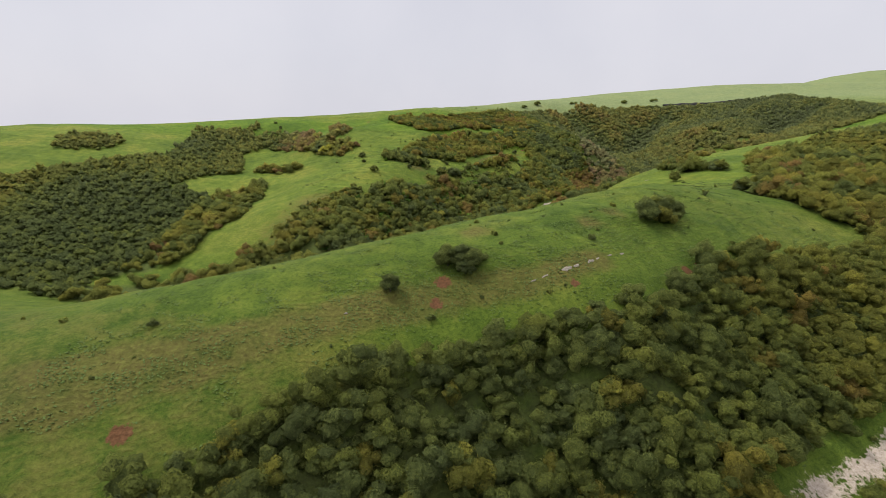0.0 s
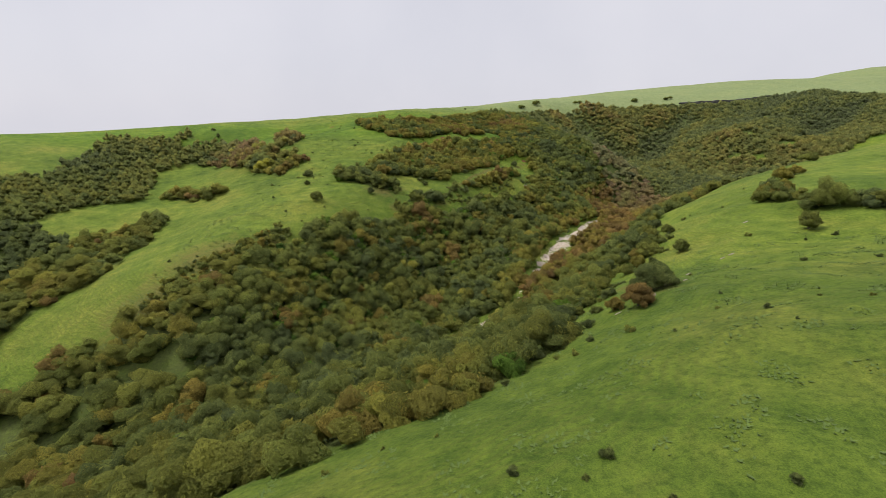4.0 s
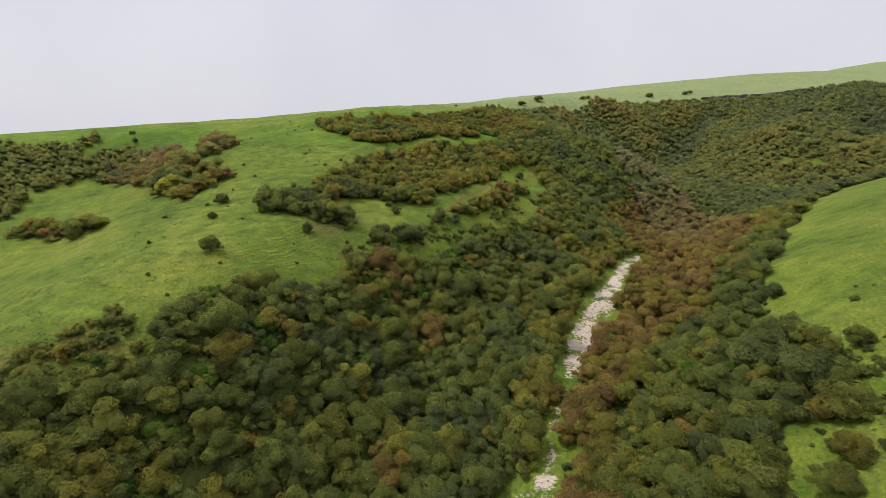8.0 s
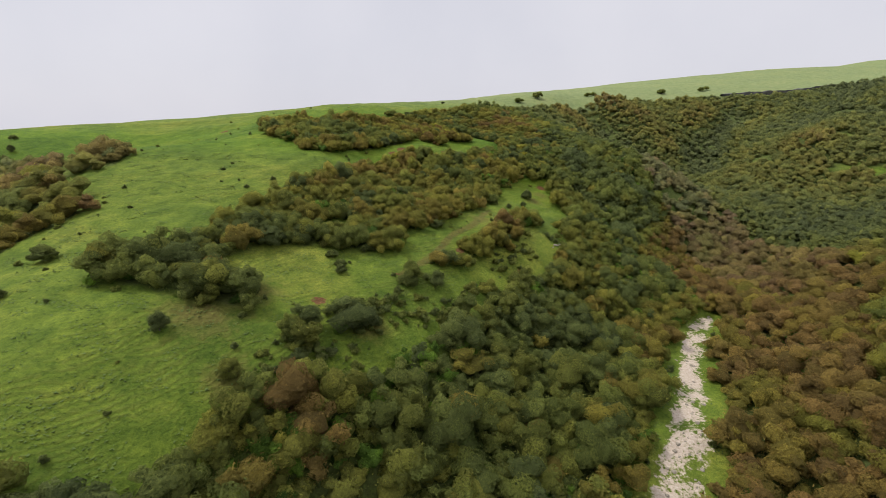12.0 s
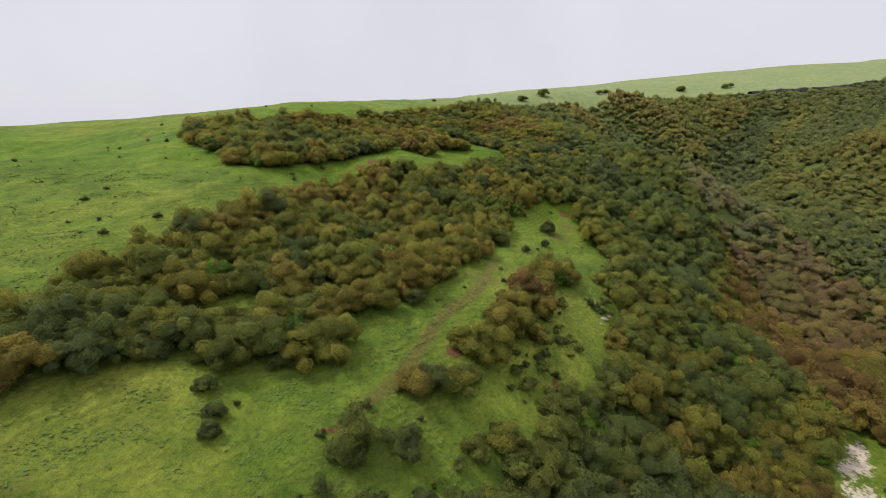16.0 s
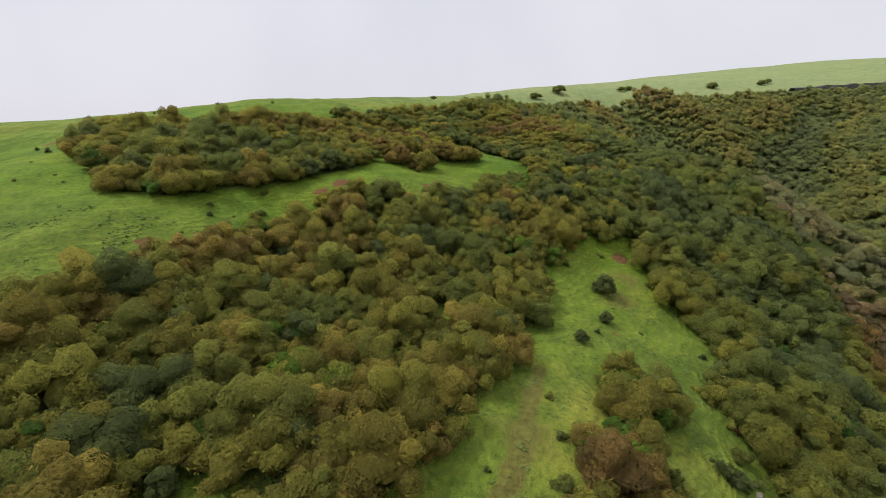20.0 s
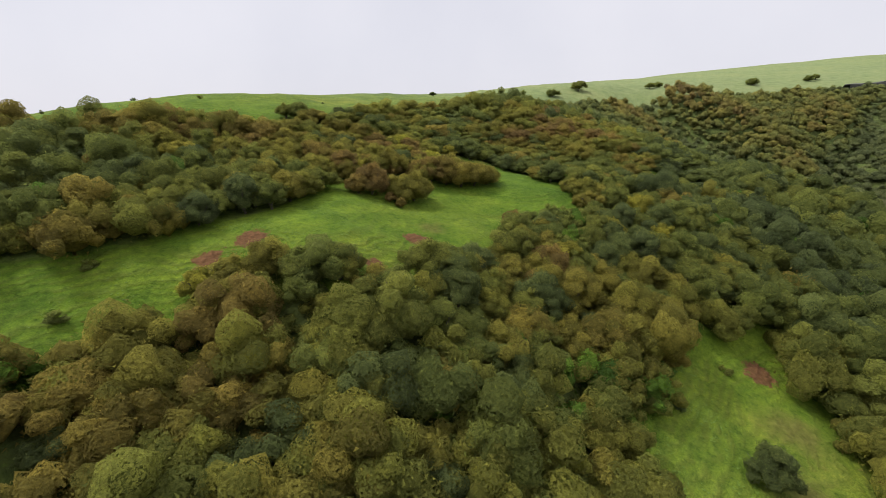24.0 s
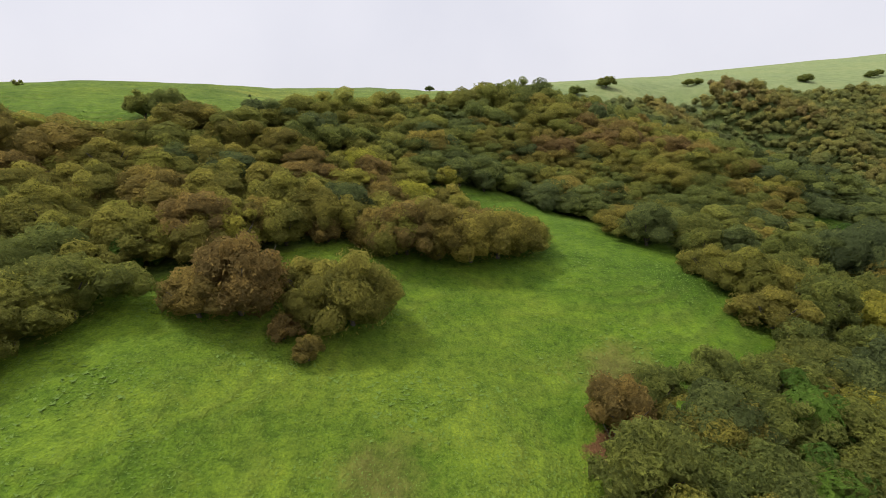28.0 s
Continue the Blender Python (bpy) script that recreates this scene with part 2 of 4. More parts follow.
# ---------------------------------------------------------------- the lie of the land
# Spot heights (x, y, z) along spurs, valley bed, terrace and plateau.
NEAR_SPUR = [
    (-300, 0, 19.4), (0, 0, 7.4), (60, 0, 2.2), (400, 0, 53.6), (-100, 40, 29.7), (-40, 40, 21.2), (-10, 40, 14.4), (40, 40, 7.8),
    (120, 40, 7.1), (10, 50, 15.2), (50, 50, 8.4), (-180, 60, 21.9), (-40, 60, 27.7), (-10, 60, 26.9), (20, 60, 24.1),
    (30, 70, 29.2), (-10, 80, 31.6), (120, 80, 17.4), (-40, 100, 16.2), (50, 110, 37.3), (120, 120, 29.7)]
LOWER_VALLEY = [
    (20, 130, 22.5), (-80, 140, -6.2), (-20, 140, 6), (-60, 150, -3.9), (-240, 160, 2), (-100, 160, -3.9), (40, 160, 19.6),
    (300, 160, 59.3), (-50, 170, 8.6), (80, 170, 28.5), (-50, 180, 11.7), (-20, 180, -1.2), (0, 190, -2.8), (-80, 200, 12.8),
    (40, 200, 3.7), (70, 200, 21.7), (120, 200, 36), (-10, 210, 3.2), (-100, 220, 10), (-50, 220, 20.9), (-20, 220, 14.4),
    (30, 220, 0.6), (160, 220, 37.8)]
WEST_SPUR = [
    (-20, 230, 16.3), (100, 230, 25.7), (-140, 240, 16.4), (10, 240, 5.4), (60, 240, 0), (70, 240, 2), (90, 240, 17.3),
    (-30, 250, 25.8), (0, 250, 16.3), (-200, 260, 26.2), (-100, 260, 16.5), (60, 260, 4.4), (90, 260, 7.5), (120, 260, 22.1),
    (40, 270, 6.6), (20, 280, 20.9), (140, 280, 23.7)]
TERRACE = [
    (0, 290, 26.4), (50, 290, 9.7), (70, 290, 4), (-300, 300, 44.6), (-100, 300, 24.2), (-20, 300, 32.2), (30, 300, 23.9),
    (100, 300, 3.7), (120, 300, 3.9), (280, 300, 48.8), (40, 310, 25.1), (140, 320, 7.3), (200, 320, 27), (70, 330, 18.3),
    (110, 330, -2.9), (-120, 340, 30), (-100, 340, 35.7), (-80, 340, 42.4), (-40, 340, 42.7), (-10, 340, 40.7), (20, 340, 30.4),
    (120, 340, -3.9), (240, 340, 29.9)]
UPPER_WOODS = [
    (10, 350, 35.8), (40, 350, 30.4), (110, 350, 1.5), (-80, 360, 44.6), (20, 360, 41.2), (60, 360, 29), (90, 360, 22.6),
    (100, 360, 18.2), (120, 360, 0.7), (400, 360, 59.9), (50, 370, 37.1), (-140, 380, 45.8), (-80, 380, 42.4), (10, 380, 45.3),
    (40, 380, 40), (90, 380, 29.3), (240, 380, 14), (50, 390, 42.2)]
PLATEAU = [
    (110, 400, 32.4), (120, 400, 30.4), (-20, 410, 57.3), (10, 410, 54.5), (50, 410, 43.3), (70, 420, 45.9), (280, 420, 33),
    (-280, 440, 44.9), (-100, 440, 54), (0, 440, 59.2), (60, 440, 51.7), (80, 440, 45), (120, 440, 32.4), (160, 440, 12.8),
    (200, 440, 18.8), (240, 460, 33.3), (360, 460, 46.2), (120, 480, 37.5), (180, 480, 15.1), (40, 500, 61.6), (200, 500, 24),
    (300, 500, 44.1), (400, 500, 64.5)]
FAR_PLATEAU = [
    (140, 520, 36.8), (180, 540, 49.5), (-100, 560, 48.1), (120, 560, 64.7), (200, 580, 65.7), (300, 580, 69.1), (400, 620, 81.5),
    (80, 640, 68.5), (-300, 700, 38), (-60, 700, 44.8), (180, 700, 79), (400, 700, 96.1)]
SPOTS = np.array(NEAR_SPUR + LOWER_VALLEY + WEST_SPUR + TERRACE + UPPER_WOODS + PLATEAU + FAR_PLATEAU, float)


def thin_plate(a, b):
    r2 = ((a[:, None] - b[None]) ** 2).sum(-1) + 1e-9
    return 0.5 * r2 * np.log(r2)


KNOTS = SPOTS[:, :2] / 100
COUNT = len(KNOTS)
PLANE = np.c_[np.ones(COUNT), KNOTS]
BEND = np.linalg.solve(np.block([[thin_plate(KNOTS, KNOTS), PLANE], [PLANE.T, np.zeros((3, 3))]]), np.r_[SPOTS[:, 2], 0, 0, 0])


def lattice(ix, iy, seed):
    h = (ix * 374761393 + iy * 668265263 + seed * 974711) & 0x7FFFFFFF
    h = ((h ^ (h >> 13)) * 1274126177) & 0x7FFFFFFF
    return ((h ^ (h >> 16)) & 0xFFFF) / 65535.0


def value_noise(x, y, size, seed):
    """Smooth noise from 0 to 1 with bumps of that size in metres."""
    u, v = np.asarray(x, float) / size, np.asarray(y, float) / size
    iu, iv = np.floor(u).astype(np.int64), np.floor(v).astype(np.int64)
    fu, fv = u - iu, v - iv
    fu, fv = fu * fu * (3 - 2 * fu), fv * fv * (3 - 2 * fv)
    a, b = lattice(iu, iv, seed), lattice(iu + 1, iv, seed)
    c, d = lattice(iu, iv + 1, seed), lattice(iu + 1, iv + 1, seed)
    return (a * (1 - fu) + b * fu) * (1 - fv) + (c * (1 - fu) + d * fu) * fv


def from_line(line, x, y):
    """Distance from a line of (x, y, width), less half the line's width there."""
    best = np.full(np.shape(x), 1e9)
    for (x0, y0, w0), (x1, y1, w1) in zip(line, line[1:]):
        dx, dy = x1 - x0, y1 - y0
        s = np.clip(((x - x0) * dx + (y - y0) * dy) / (dx * dx + dy * dy), 0, 1)
        best = np.minimum(best, np.hypot(x - x0 - s * dx, y - y0 - s * dy) - 0.5 * (w0 + s * (w1 - w0)))
    return best


RELIEF = [([(200, 478, 2), (214, 506, 2), (236, 524, 2), (258, 538, 1)], -9.0, 12.0),
          ([(362, 528, 4), (325, 503, 4), (280, 472, 4), (245, 452, 3)], 5.0, 14.0),
          ([(166, 560, 2), (186, 532, 2), (192, 508, 2)], 5.0, 11.0),
          ([(140, 556, 2), (158, 522, 2), (172, 488, 2)], -6.0, 9.0),
          ([(400, 505, 2), (340, 470, 2), (300, 436, 2)], -7.0, 11.0)]


def land(x, y):
    """The ground's height at arrays x, y."""
    x, y = np.ravel(np.asarray(x, float)), np.ravel(np.asarray(y, float))
    cx, cy = np.clip(x, -310, 410), np.clip(y, -10, 710)
    z = np.empty(len(x))
    for k in range(0, len(x), 20000):
        q = np.c_[cx[k:k + 20000], cy[k:k + 20000]] / 100
        z[k:k + 20000] = thin_plate(q, KNOTS) @ BEND[:COUNT] + np.c_[np.ones(len(q)), q] @ BEND[COUNT:]
    beyond = np.hypot(np.minimum(x + 310, 0), y - cy)
    z -= 0.085 * beyond - 0.02 * np.maximum(x - 410, 0) * np.exp(-((y - 650) / 500) ** 2)
    # a long hill far behind the plateau
    z += 208 * np.exp(-(((x - 1640) / 600) ** 2 + ((y - 1800) / 400) ** 2))
    # spurs (+) and gullies (-) of the wooded slopes at the valley's head
    for line, rise, width in RELIEF:
        z += rise * np.exp(-(np.maximum(from_line(line, x, y), 0) / width) ** 2)
    z += 5.0 * (value_noise(x, y, 34, 4) - 0.5) * np.clip((y - 470) / 40, 0, 1) * np.clip((x - 100) / 40, 0, 1) * np.clip((575 - y) / 25, 0, 1)
    z += 0.9 * (value_noise(x, y, 9, 1) - 0.5) + 0.35 * (value_noise(x, y, 3.1, 2) - 0.5)
    return z


def land_at(x, y):
    return float(land([x], [y])[0])


def inside(polygon, x, y):
    """Which of the points lie in a polygon of the plan."""
    hit = np.zeros(np.shape(x), bool)
    for (x0, y0), (x1, y1) in zip(polygon, polygon[1:] + polygon[:1]):
        if y0 != y1:
            hit ^= ((y0 > y) != (y1 > y)) & (x < (x1 - x0) * (y - y0) / (y1 - y0) + x0)
    return hit


# The plan of the woods: their edges, going round.
WEST_EDGE = [(-150, 140), (-107, 155), (-90, 161), (-72, 171), (-57, 185), (-45.5, 199), (-36.5, 213), (-28.5, 232), (-11, 237), (-4, 250), (10, 260), (20, 269), (27, 279), (34, 288), (43, 296)]
TERRACE_EDGE = [(52, 304), (57, 315), (59, 326), (66, 335), (67, 342), (65, 352), (67, 359), (68, 366), (57, 360), (45.5, 352), (42.5, 343), (37.5, 333), (34.5, 325), (30.5, 318), (26, 311), (21.5, 306), (12, 299), (11, 291), (5, 289), (-3, 290.5), (-11, 287), (-17, 283), (-18, 277), (-11, 274), (-9, 265), (-23, 265), (-34, 267), (-35, 273), (-29, 283)]
LANE_EDGE = [(-24, 296), (-18, 308), (-13, 319), (-6, 326), (-5.5, 333), (2, 347), (7, 353.5), (11, 357.5), (20, 359), (25, 358.6), (29, 361.5), (32.5, 364), (35.5, 367.5), (38.5, 372), (41.5, 376.5), (45, 378.5), (50, 378), (52.5, 383), (52, 390), (47, 403), (38, 407), (31, 400),
             (35, 396.5), (36, 393.5), (33, 391.5), (30, 390.5), (26, 388), (21, 386), (17.5, 383), (16, 379.5), (16.5, 376), (13.5, 372.5), (9, 367), (0, 361), (-16, 348)]
HEAD_EDGE = [(-36, 370), (-46, 391), (-25, 388), (-5, 398), (8, 400), (13, 407), (19, 416), (24, 426), (30, 438), (46, 450), (60, 470), (78, 506), (108, 542), (145, 558), (200, 567), (250, 572), (300, 564), (345, 570), (420, 584), (440, 440), (300, 390), (220, 342)]
EAST_EDGE = [(200, 341), (166, 316), (121, 273), (91, 241), (81, 228), (71, 218), (69, 204), (68, 194), (63, 186), (54, 185), (47, 180), (41, 166), (35, 157), (30, 147), (25, 138), (10, 122), (-14, 112), (-35, 119), (-53, 124), (-100, 125)]
MAIN_WOOD = WEST_EDGE + TERRACE_EDGE + LANE_EDGE + HEAD_EDGE + EAST_EDGE
SPUR_WOOD = [(-60, 22), (-40, 30), (-33, 34), (-28, 38), (-24, 42), (-19, 47), (-14, 51), (-7, 54.5), (6, 58.5), (18, 61.5), (30, 64), (39, 70), (48, 77), (60, 84), (75, 88), (99, 98), (84, 128), (100, 140), (112, 165), (125, 185), (150, 205),
             (190, 235), (300, 240), (320, 120), (150, 40), (90, -30), (-60, -30)]
GULLY_WOOD = [(-107, 164), (-105, 169), (-103, 182), (-95, 201), (-93, 213), (-95, 229), (-99, 256), (-104, 257), (-112, 240), (-125, 232), (-146, 240), (-143, 262), (-124, 281), (-133, 300), (-142, 323), (-130, 345), (-150, 366), (-191, 364), (-178, 300), (-199, 268), (-230, 240), (-290, 240), (-320, 150), (-150, 140)]
SLOPE_WOOD = [(-149, 350), (-133, 367), (-106, 361), (-86, 336), (-67, 313), (-55, 303), (-62, 290), (-78, 297), (-95, 316), (-127, 341)]
CLUMPS = [(-75, 339, 9), (-105, 284, 6), (-113, 286, 5), (-96, 281, 5), (41.5, 89, 3.0), (46, 91, 3.2), (-66, 290, 4), (98, 196, 4), (106, 173, 4), (99, 182, 3.5), (-150, 372, 5), (-230, 300, 18), (5, 268, 2.4), (17, 282, 3.5), (24, 290, 3), (30, 298, 3.5), (36, 304, 4), (42, 312, 4), (48, 321, 4.5), (-0.5, 263, 2.4)]
WADI = [(7, 173, 5), (14, 181, 8), (23, 190, 8), (29.5, 198, 3), (33, 209, 1), (38, 219, 1), (43.5, 231, 3.5), (49, 243, 6.5), (57, 253, 6.5), (65, 265, 5), (74, 280, 4.5), (83, 292, 5), (90, 298, 2.5)]
LOWER_WADI = [(41, 44, 2), (46, 46, 3), (54, 49, 3.6), (63, 53, 4), (80, 60, 4)]
SPUR_TRACK = [(26, 72, 2), (16, 68, 2.5), (4, 66, 3), (-7, 62, 4), (-15, 59, 4), (-22, 56, 5), (-31, 51, 6), (-40, 48, 8), (-48, 44, 9)]
SPUR_BAND = [(35, 89, 2), (26, 81, 2), (18, 77, 2), (13, 74, 2), (-7, 68, 2), (-12, 67, 2), (-16, 65, 2)]
TERRACE_TRACK = [(14, 283, 0.4), (20, 291, 0.5), (26, 304, 0.6), (31, 309, 0.7), (33, 313, 0.7), (35, 318, 0.6), (38, 325, 0.4)]
SOIL = [(12, 364, 1.7), (28, 368, 1.7), (9, 361, 1.5), (24, 361, 1.1), (62, 359, 1.8), (65, 348, 1.0), (51, 336, 0.8), (59, 322, 1.1), (-8, 338, 1.2), (-64, 402, 2.0), (27, 297, 1.3), (41, 297, 1.0), (0, 272, 1.3),
        (13, 283, 0.8), (0, 67, 1.5), (-1, 63, 1.2), (21, 67, 1.0), (43, 75, 1.2), (46, 77, 0.9), (-35, 41, 1.5), (47, 353, 1.2), (38.6, 374.0, 0.9), (39.4, 375.6, 0.6), (40.6, 384.4, 0.5)]
# Dry turf; the wide west-slope patches also paint in that slope's shade.
DRY_AND_SHADED = [(-56, 200, 20), (-62, 180, 20), (-44, 212, 9), (-15, 263, 9), (-10, 272, 6), (-8, 253, 5), (-42, 44, 9), (6, 83, 5), (28, 84, 4), (34, 90, 4), (9, 268, 5), (45, 150, 8), (46, 160, 5), (-50, 190, 7), (34, 315, 4), (56, 346, 5), (42, 379, 4), (30, 372, 3), (-60, 182, 6), (60, 352, 4)]
CLEARINGS = [(0, 302, 3.2), (-3, 299.5, 2.2), (10, 307, 3.0), (13, 305, 2.0), (55, 316, 3), (50, 318, 2.2), (57, 323, 2.5), (28, 334, 3.4), (31, 336, 2.4), (265, 451, 6), (217, 455, 6), (235, 422, 7), (248, 414, 6), (275, 423, 7), (319, 455, 9), (312, 507, 7), (178, 447, 4), (76, 324, 2.5), (75, 404, 3), (66, 390, 2.5),
             (-22, 226, 1.8), (6, 192, 3), (-4, 200, 2)]


def wood_cover(x, y):
    """1 inside the woods, 0 on open ground."""
    shift_x = x + 3.0 * (value_noise(x, y, 6, 11) - 0.5)
    shift_y = y + 3.0 * (value_noise(x, y, 6, 12) - 0.5)
    cover = np.zeros(np.shape(x), bool)
    for polygon in (MAIN_WOOD, SPUR_WOOD, GULLY_WOOD, SLOPE_WOOD):
        cover |= inside(polygon, shift_x, shift_y)
    for cx, cy, r in CLUMPS:
        cover |= np.hypot(shift_x - cx, shift_y - cy) < r
    for cx, cy, r in CLEARINGS:
        cover &= np.hypot(shift_x - cx, shift_y - cy) > r
    cover &= (from_line(WADI, x, y) > 1.9) & (from_line(LOWER_WADI, x, y) > 1.3)
    return cover


# ---------------------------------------------------------------- mesh helpers
def mesh_of(name, verts, quads=None, tris=None, mat=None, smooth=False, floats=None, normals=None):
    """A mesh from numpy arrays of vertices, quads and triangles."""
    verts = np.asarray(verts, np.float32)
    quads = np.zeros((0, 4), np.int32) if quads is None else np.asarray(quads, np.int32)
    tris = np.zeros((0, 3), np.int32) if tris is None else np.asarray(tris, np.int32)
    me = bpy.data.meshes.new(name)
    me.vertices.add(len(verts))
    me.vertices.foreach_set("co", verts.ravel())
    corners = np.concatenate([quads.ravel(), tris.ravel()]).astype(np.int32)
    me.loops.add(len(corners))
    me.loops.foreach_set("vertex_index", corners)
    starts = np.concatenate([np.arange(len(quads)) * 4, len(quads) * 4 + np.arange(len(tris)) * 3]).astype(np.int32)
    me.polygons.add(len(starts))
    me.polygons.foreach_set("loop_start", starts)
    if smooth:
        me.polygons.foreach_set("use_smooth", np.arange(len(starts)) < (len(starts) if smooth is True else smooth))
    for key, values in (floats or {}).items():
        a = me.attributes.new(key, "FLOAT", "POINT")
        a.data.foreach_set("value", np.asarray(values, np.float32))
    if mat:
        me.materials.append(mat)
    me.update()
    me.validate()
    if normals is not None:
        me.normals_split_custom_set_from_vertices(np.asarray(normals, np.float32))
    return me


def part(name, me, parent, label=""):
    ob = new(name, me)
    ob.parent = parent
    return tagged(ob, label) if label else ob


# ---------------------------------------------------------------- the ground sheet
def spaced(lo, hi, fine, steps, far_lo, far_hi):
    """Coordinates close together from lo to hi, and ever wider beyond."""
    core = np.arange(lo, hi + fine, fine)
    grow = lambda a, b, d: np.array([a + (b - a) * (s / steps) ** 2.6 + math.copysign(d, b - a) * s for s in range(1, steps + 1)])
    return np.r_[grow(lo, far_lo, fine)[::-1], core, grow(core[-1], far_hi, fine)]


def build_ground():
    xs = spaced(-60, 110, 1.05, 72, -4300, 4300)
    ys = spaced(30, 420, 1.05, 72, -1500, 4500)
    gx, gy = np.meshgrid(xs, ys)
    x, y = gx.ravel(), gy.ravel()
    z = land(x, y)
    wadi = np.minimum(from_line(WADI, x, y), from_line(LOWER_WADI, x, y))
    gravel = np.clip(0.46 - wadi * 0.3, 0, 0.70)
    z -= 0.5 * np.clip(gravel, 0, 1)
    soil = np.zeros(len(x))
    for cx, cy, r in SOIL:
        soil = np.maximum(soil, np.clip(1.1 - 0.6 * np.hypot(x - cx, (y - cy) * 1.1) / r, 0, 1))
    dry = np.zeros(len(x))
    for cx, cy, r in DRY_AND_SHADED:
        dry = np.maximum(dry, 0.72 * np.clip(1.15 - 0.6 * np.hypot(x - cx, y - cy) / r, 0, 1) ** 1.5)
    dry = np.maximum(dry, np.clip(0.75 - 0.18 * np.maximum(from_line(SPUR_TRACK, x, y), 0), 0, 0.7))
    dry = np.maximum(dry, np.clip(1.0 - 0.75 * np.maximum(from_line(TERRACE_TRACK, x, y), 0), 0, 0.95))
    # beyond y 430 the dry tone stands in for distance haze
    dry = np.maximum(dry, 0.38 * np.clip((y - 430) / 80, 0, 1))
    dry = np.maximum(dry, 0.52 * np.clip((64 - y - 0.25 * x) / 18, 0, 1))
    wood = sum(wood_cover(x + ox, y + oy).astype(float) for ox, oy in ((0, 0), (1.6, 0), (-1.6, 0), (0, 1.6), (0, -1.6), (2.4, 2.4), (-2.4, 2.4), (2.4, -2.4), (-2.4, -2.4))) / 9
    nx, ny = len(xs), len(ys)
    slope_y, slope_x = np.gradient(z.reshape(ny, nx), ys, xs)
    steps = np.clip((np.hypot(slope_x, slope_y).ravel() - 0.14) * 4, 0, 1) * np.clip((0.72 - np.hypot(slope_x, slope_y).ravel()) * 4, 0.1, 1) * np.where(y < 172, 0.75, 1.0)
    i = (np.arange(ny - 1)[:, None] * nx + np.arange(nx - 1)[None]).ravel()
    quads = np.c_[i, i + 1, i + nx + 1, i + nx]
    # thin: painted haze, growing with y beyond 430
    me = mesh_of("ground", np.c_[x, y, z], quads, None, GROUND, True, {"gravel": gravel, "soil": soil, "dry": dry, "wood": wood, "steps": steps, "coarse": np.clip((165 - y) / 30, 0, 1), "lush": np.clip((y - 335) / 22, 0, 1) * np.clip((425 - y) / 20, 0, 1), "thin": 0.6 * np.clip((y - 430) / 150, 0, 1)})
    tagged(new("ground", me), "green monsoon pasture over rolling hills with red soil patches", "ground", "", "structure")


build_ground()

# ---------------------------------------------------------------- trees
BALLS = {0: (np.array([(1, 0, 0), (0, 1, 0), (-1, 0, 0), (0, -1, 0), (0, 0, 1), (0, 0, -1)], float), np.array([(0, 1, 4), (1, 2, 4), (2, 3, 4), (3, 0, 4), (1, 0, 5), (2, 1, 5), (3, 2, 5), (0, 3, 5)]))}


def split_ball():
    """A ball of 18 vertices and 32 triangles."""
    v, f = BALLS[0]
    verts, faces, mids = [tuple(p) for p in v], [], {}

    def mid(a, b):
        key = (min(a, b), max(a, b))
        if key not in mids:
            p = np.array(verts[a]) + verts[b]
            mids[key] = len(verts)
            verts.append(tuple(p / np.linalg.norm(p)))
        return mids[key]

    for a, b, c in f:
        ab, bc, ca = mid(a, b), mid(b, c), mid(c, a)
        faces += [(a, ab, ca), (ab, b, bc), (ca, bc, c), (ab, bc, ca)]
    return np.array(verts), np.array(faces)


BALLS["body"] = split_ball()


def leaf_sprays(rng, at, out, length, narrow=0.34):
    """Small triangles at those places, lying along the crown's surface and a little ruffled."""
    m = len(at)
    along = np.cross(out, rng.normal(size=(m, 3))) + 0.45 * out + rng.normal(scale=0.2, size=(m, 3))
    along /= np.linalg.norm(along, axis=1)[:, None]
    side = np.cross(out + rng.normal(scale=0.6, size=(m, 3)), along)
    side /= np.linalg.norm(side, axis=1)[:, None] + 1e-6
    s = length * rng.uniform(0.55, 1.35, (m, 1))
    # each spray shows its upper face outwards
    lit = np.cross(side, along)
    side *= np.where((lit * out).sum(1) < 0, -1.0, 1.0)[:, None]
    lit = np.cross(side, along)
    ring = np.stack([at - side * s * narrow - along * s * 0.4, at + side * s * narrow - along * s * 0.3, at + along * s * 0.75], 1).reshape(-1, 3)
    lit = 0.72 * out + 0.34 * lit + (0, 0, 0.13)
    lit /= np.linalg.norm(lit, axis=1)[:, None]
    return ring, np.repeat(lit, 3, 0)


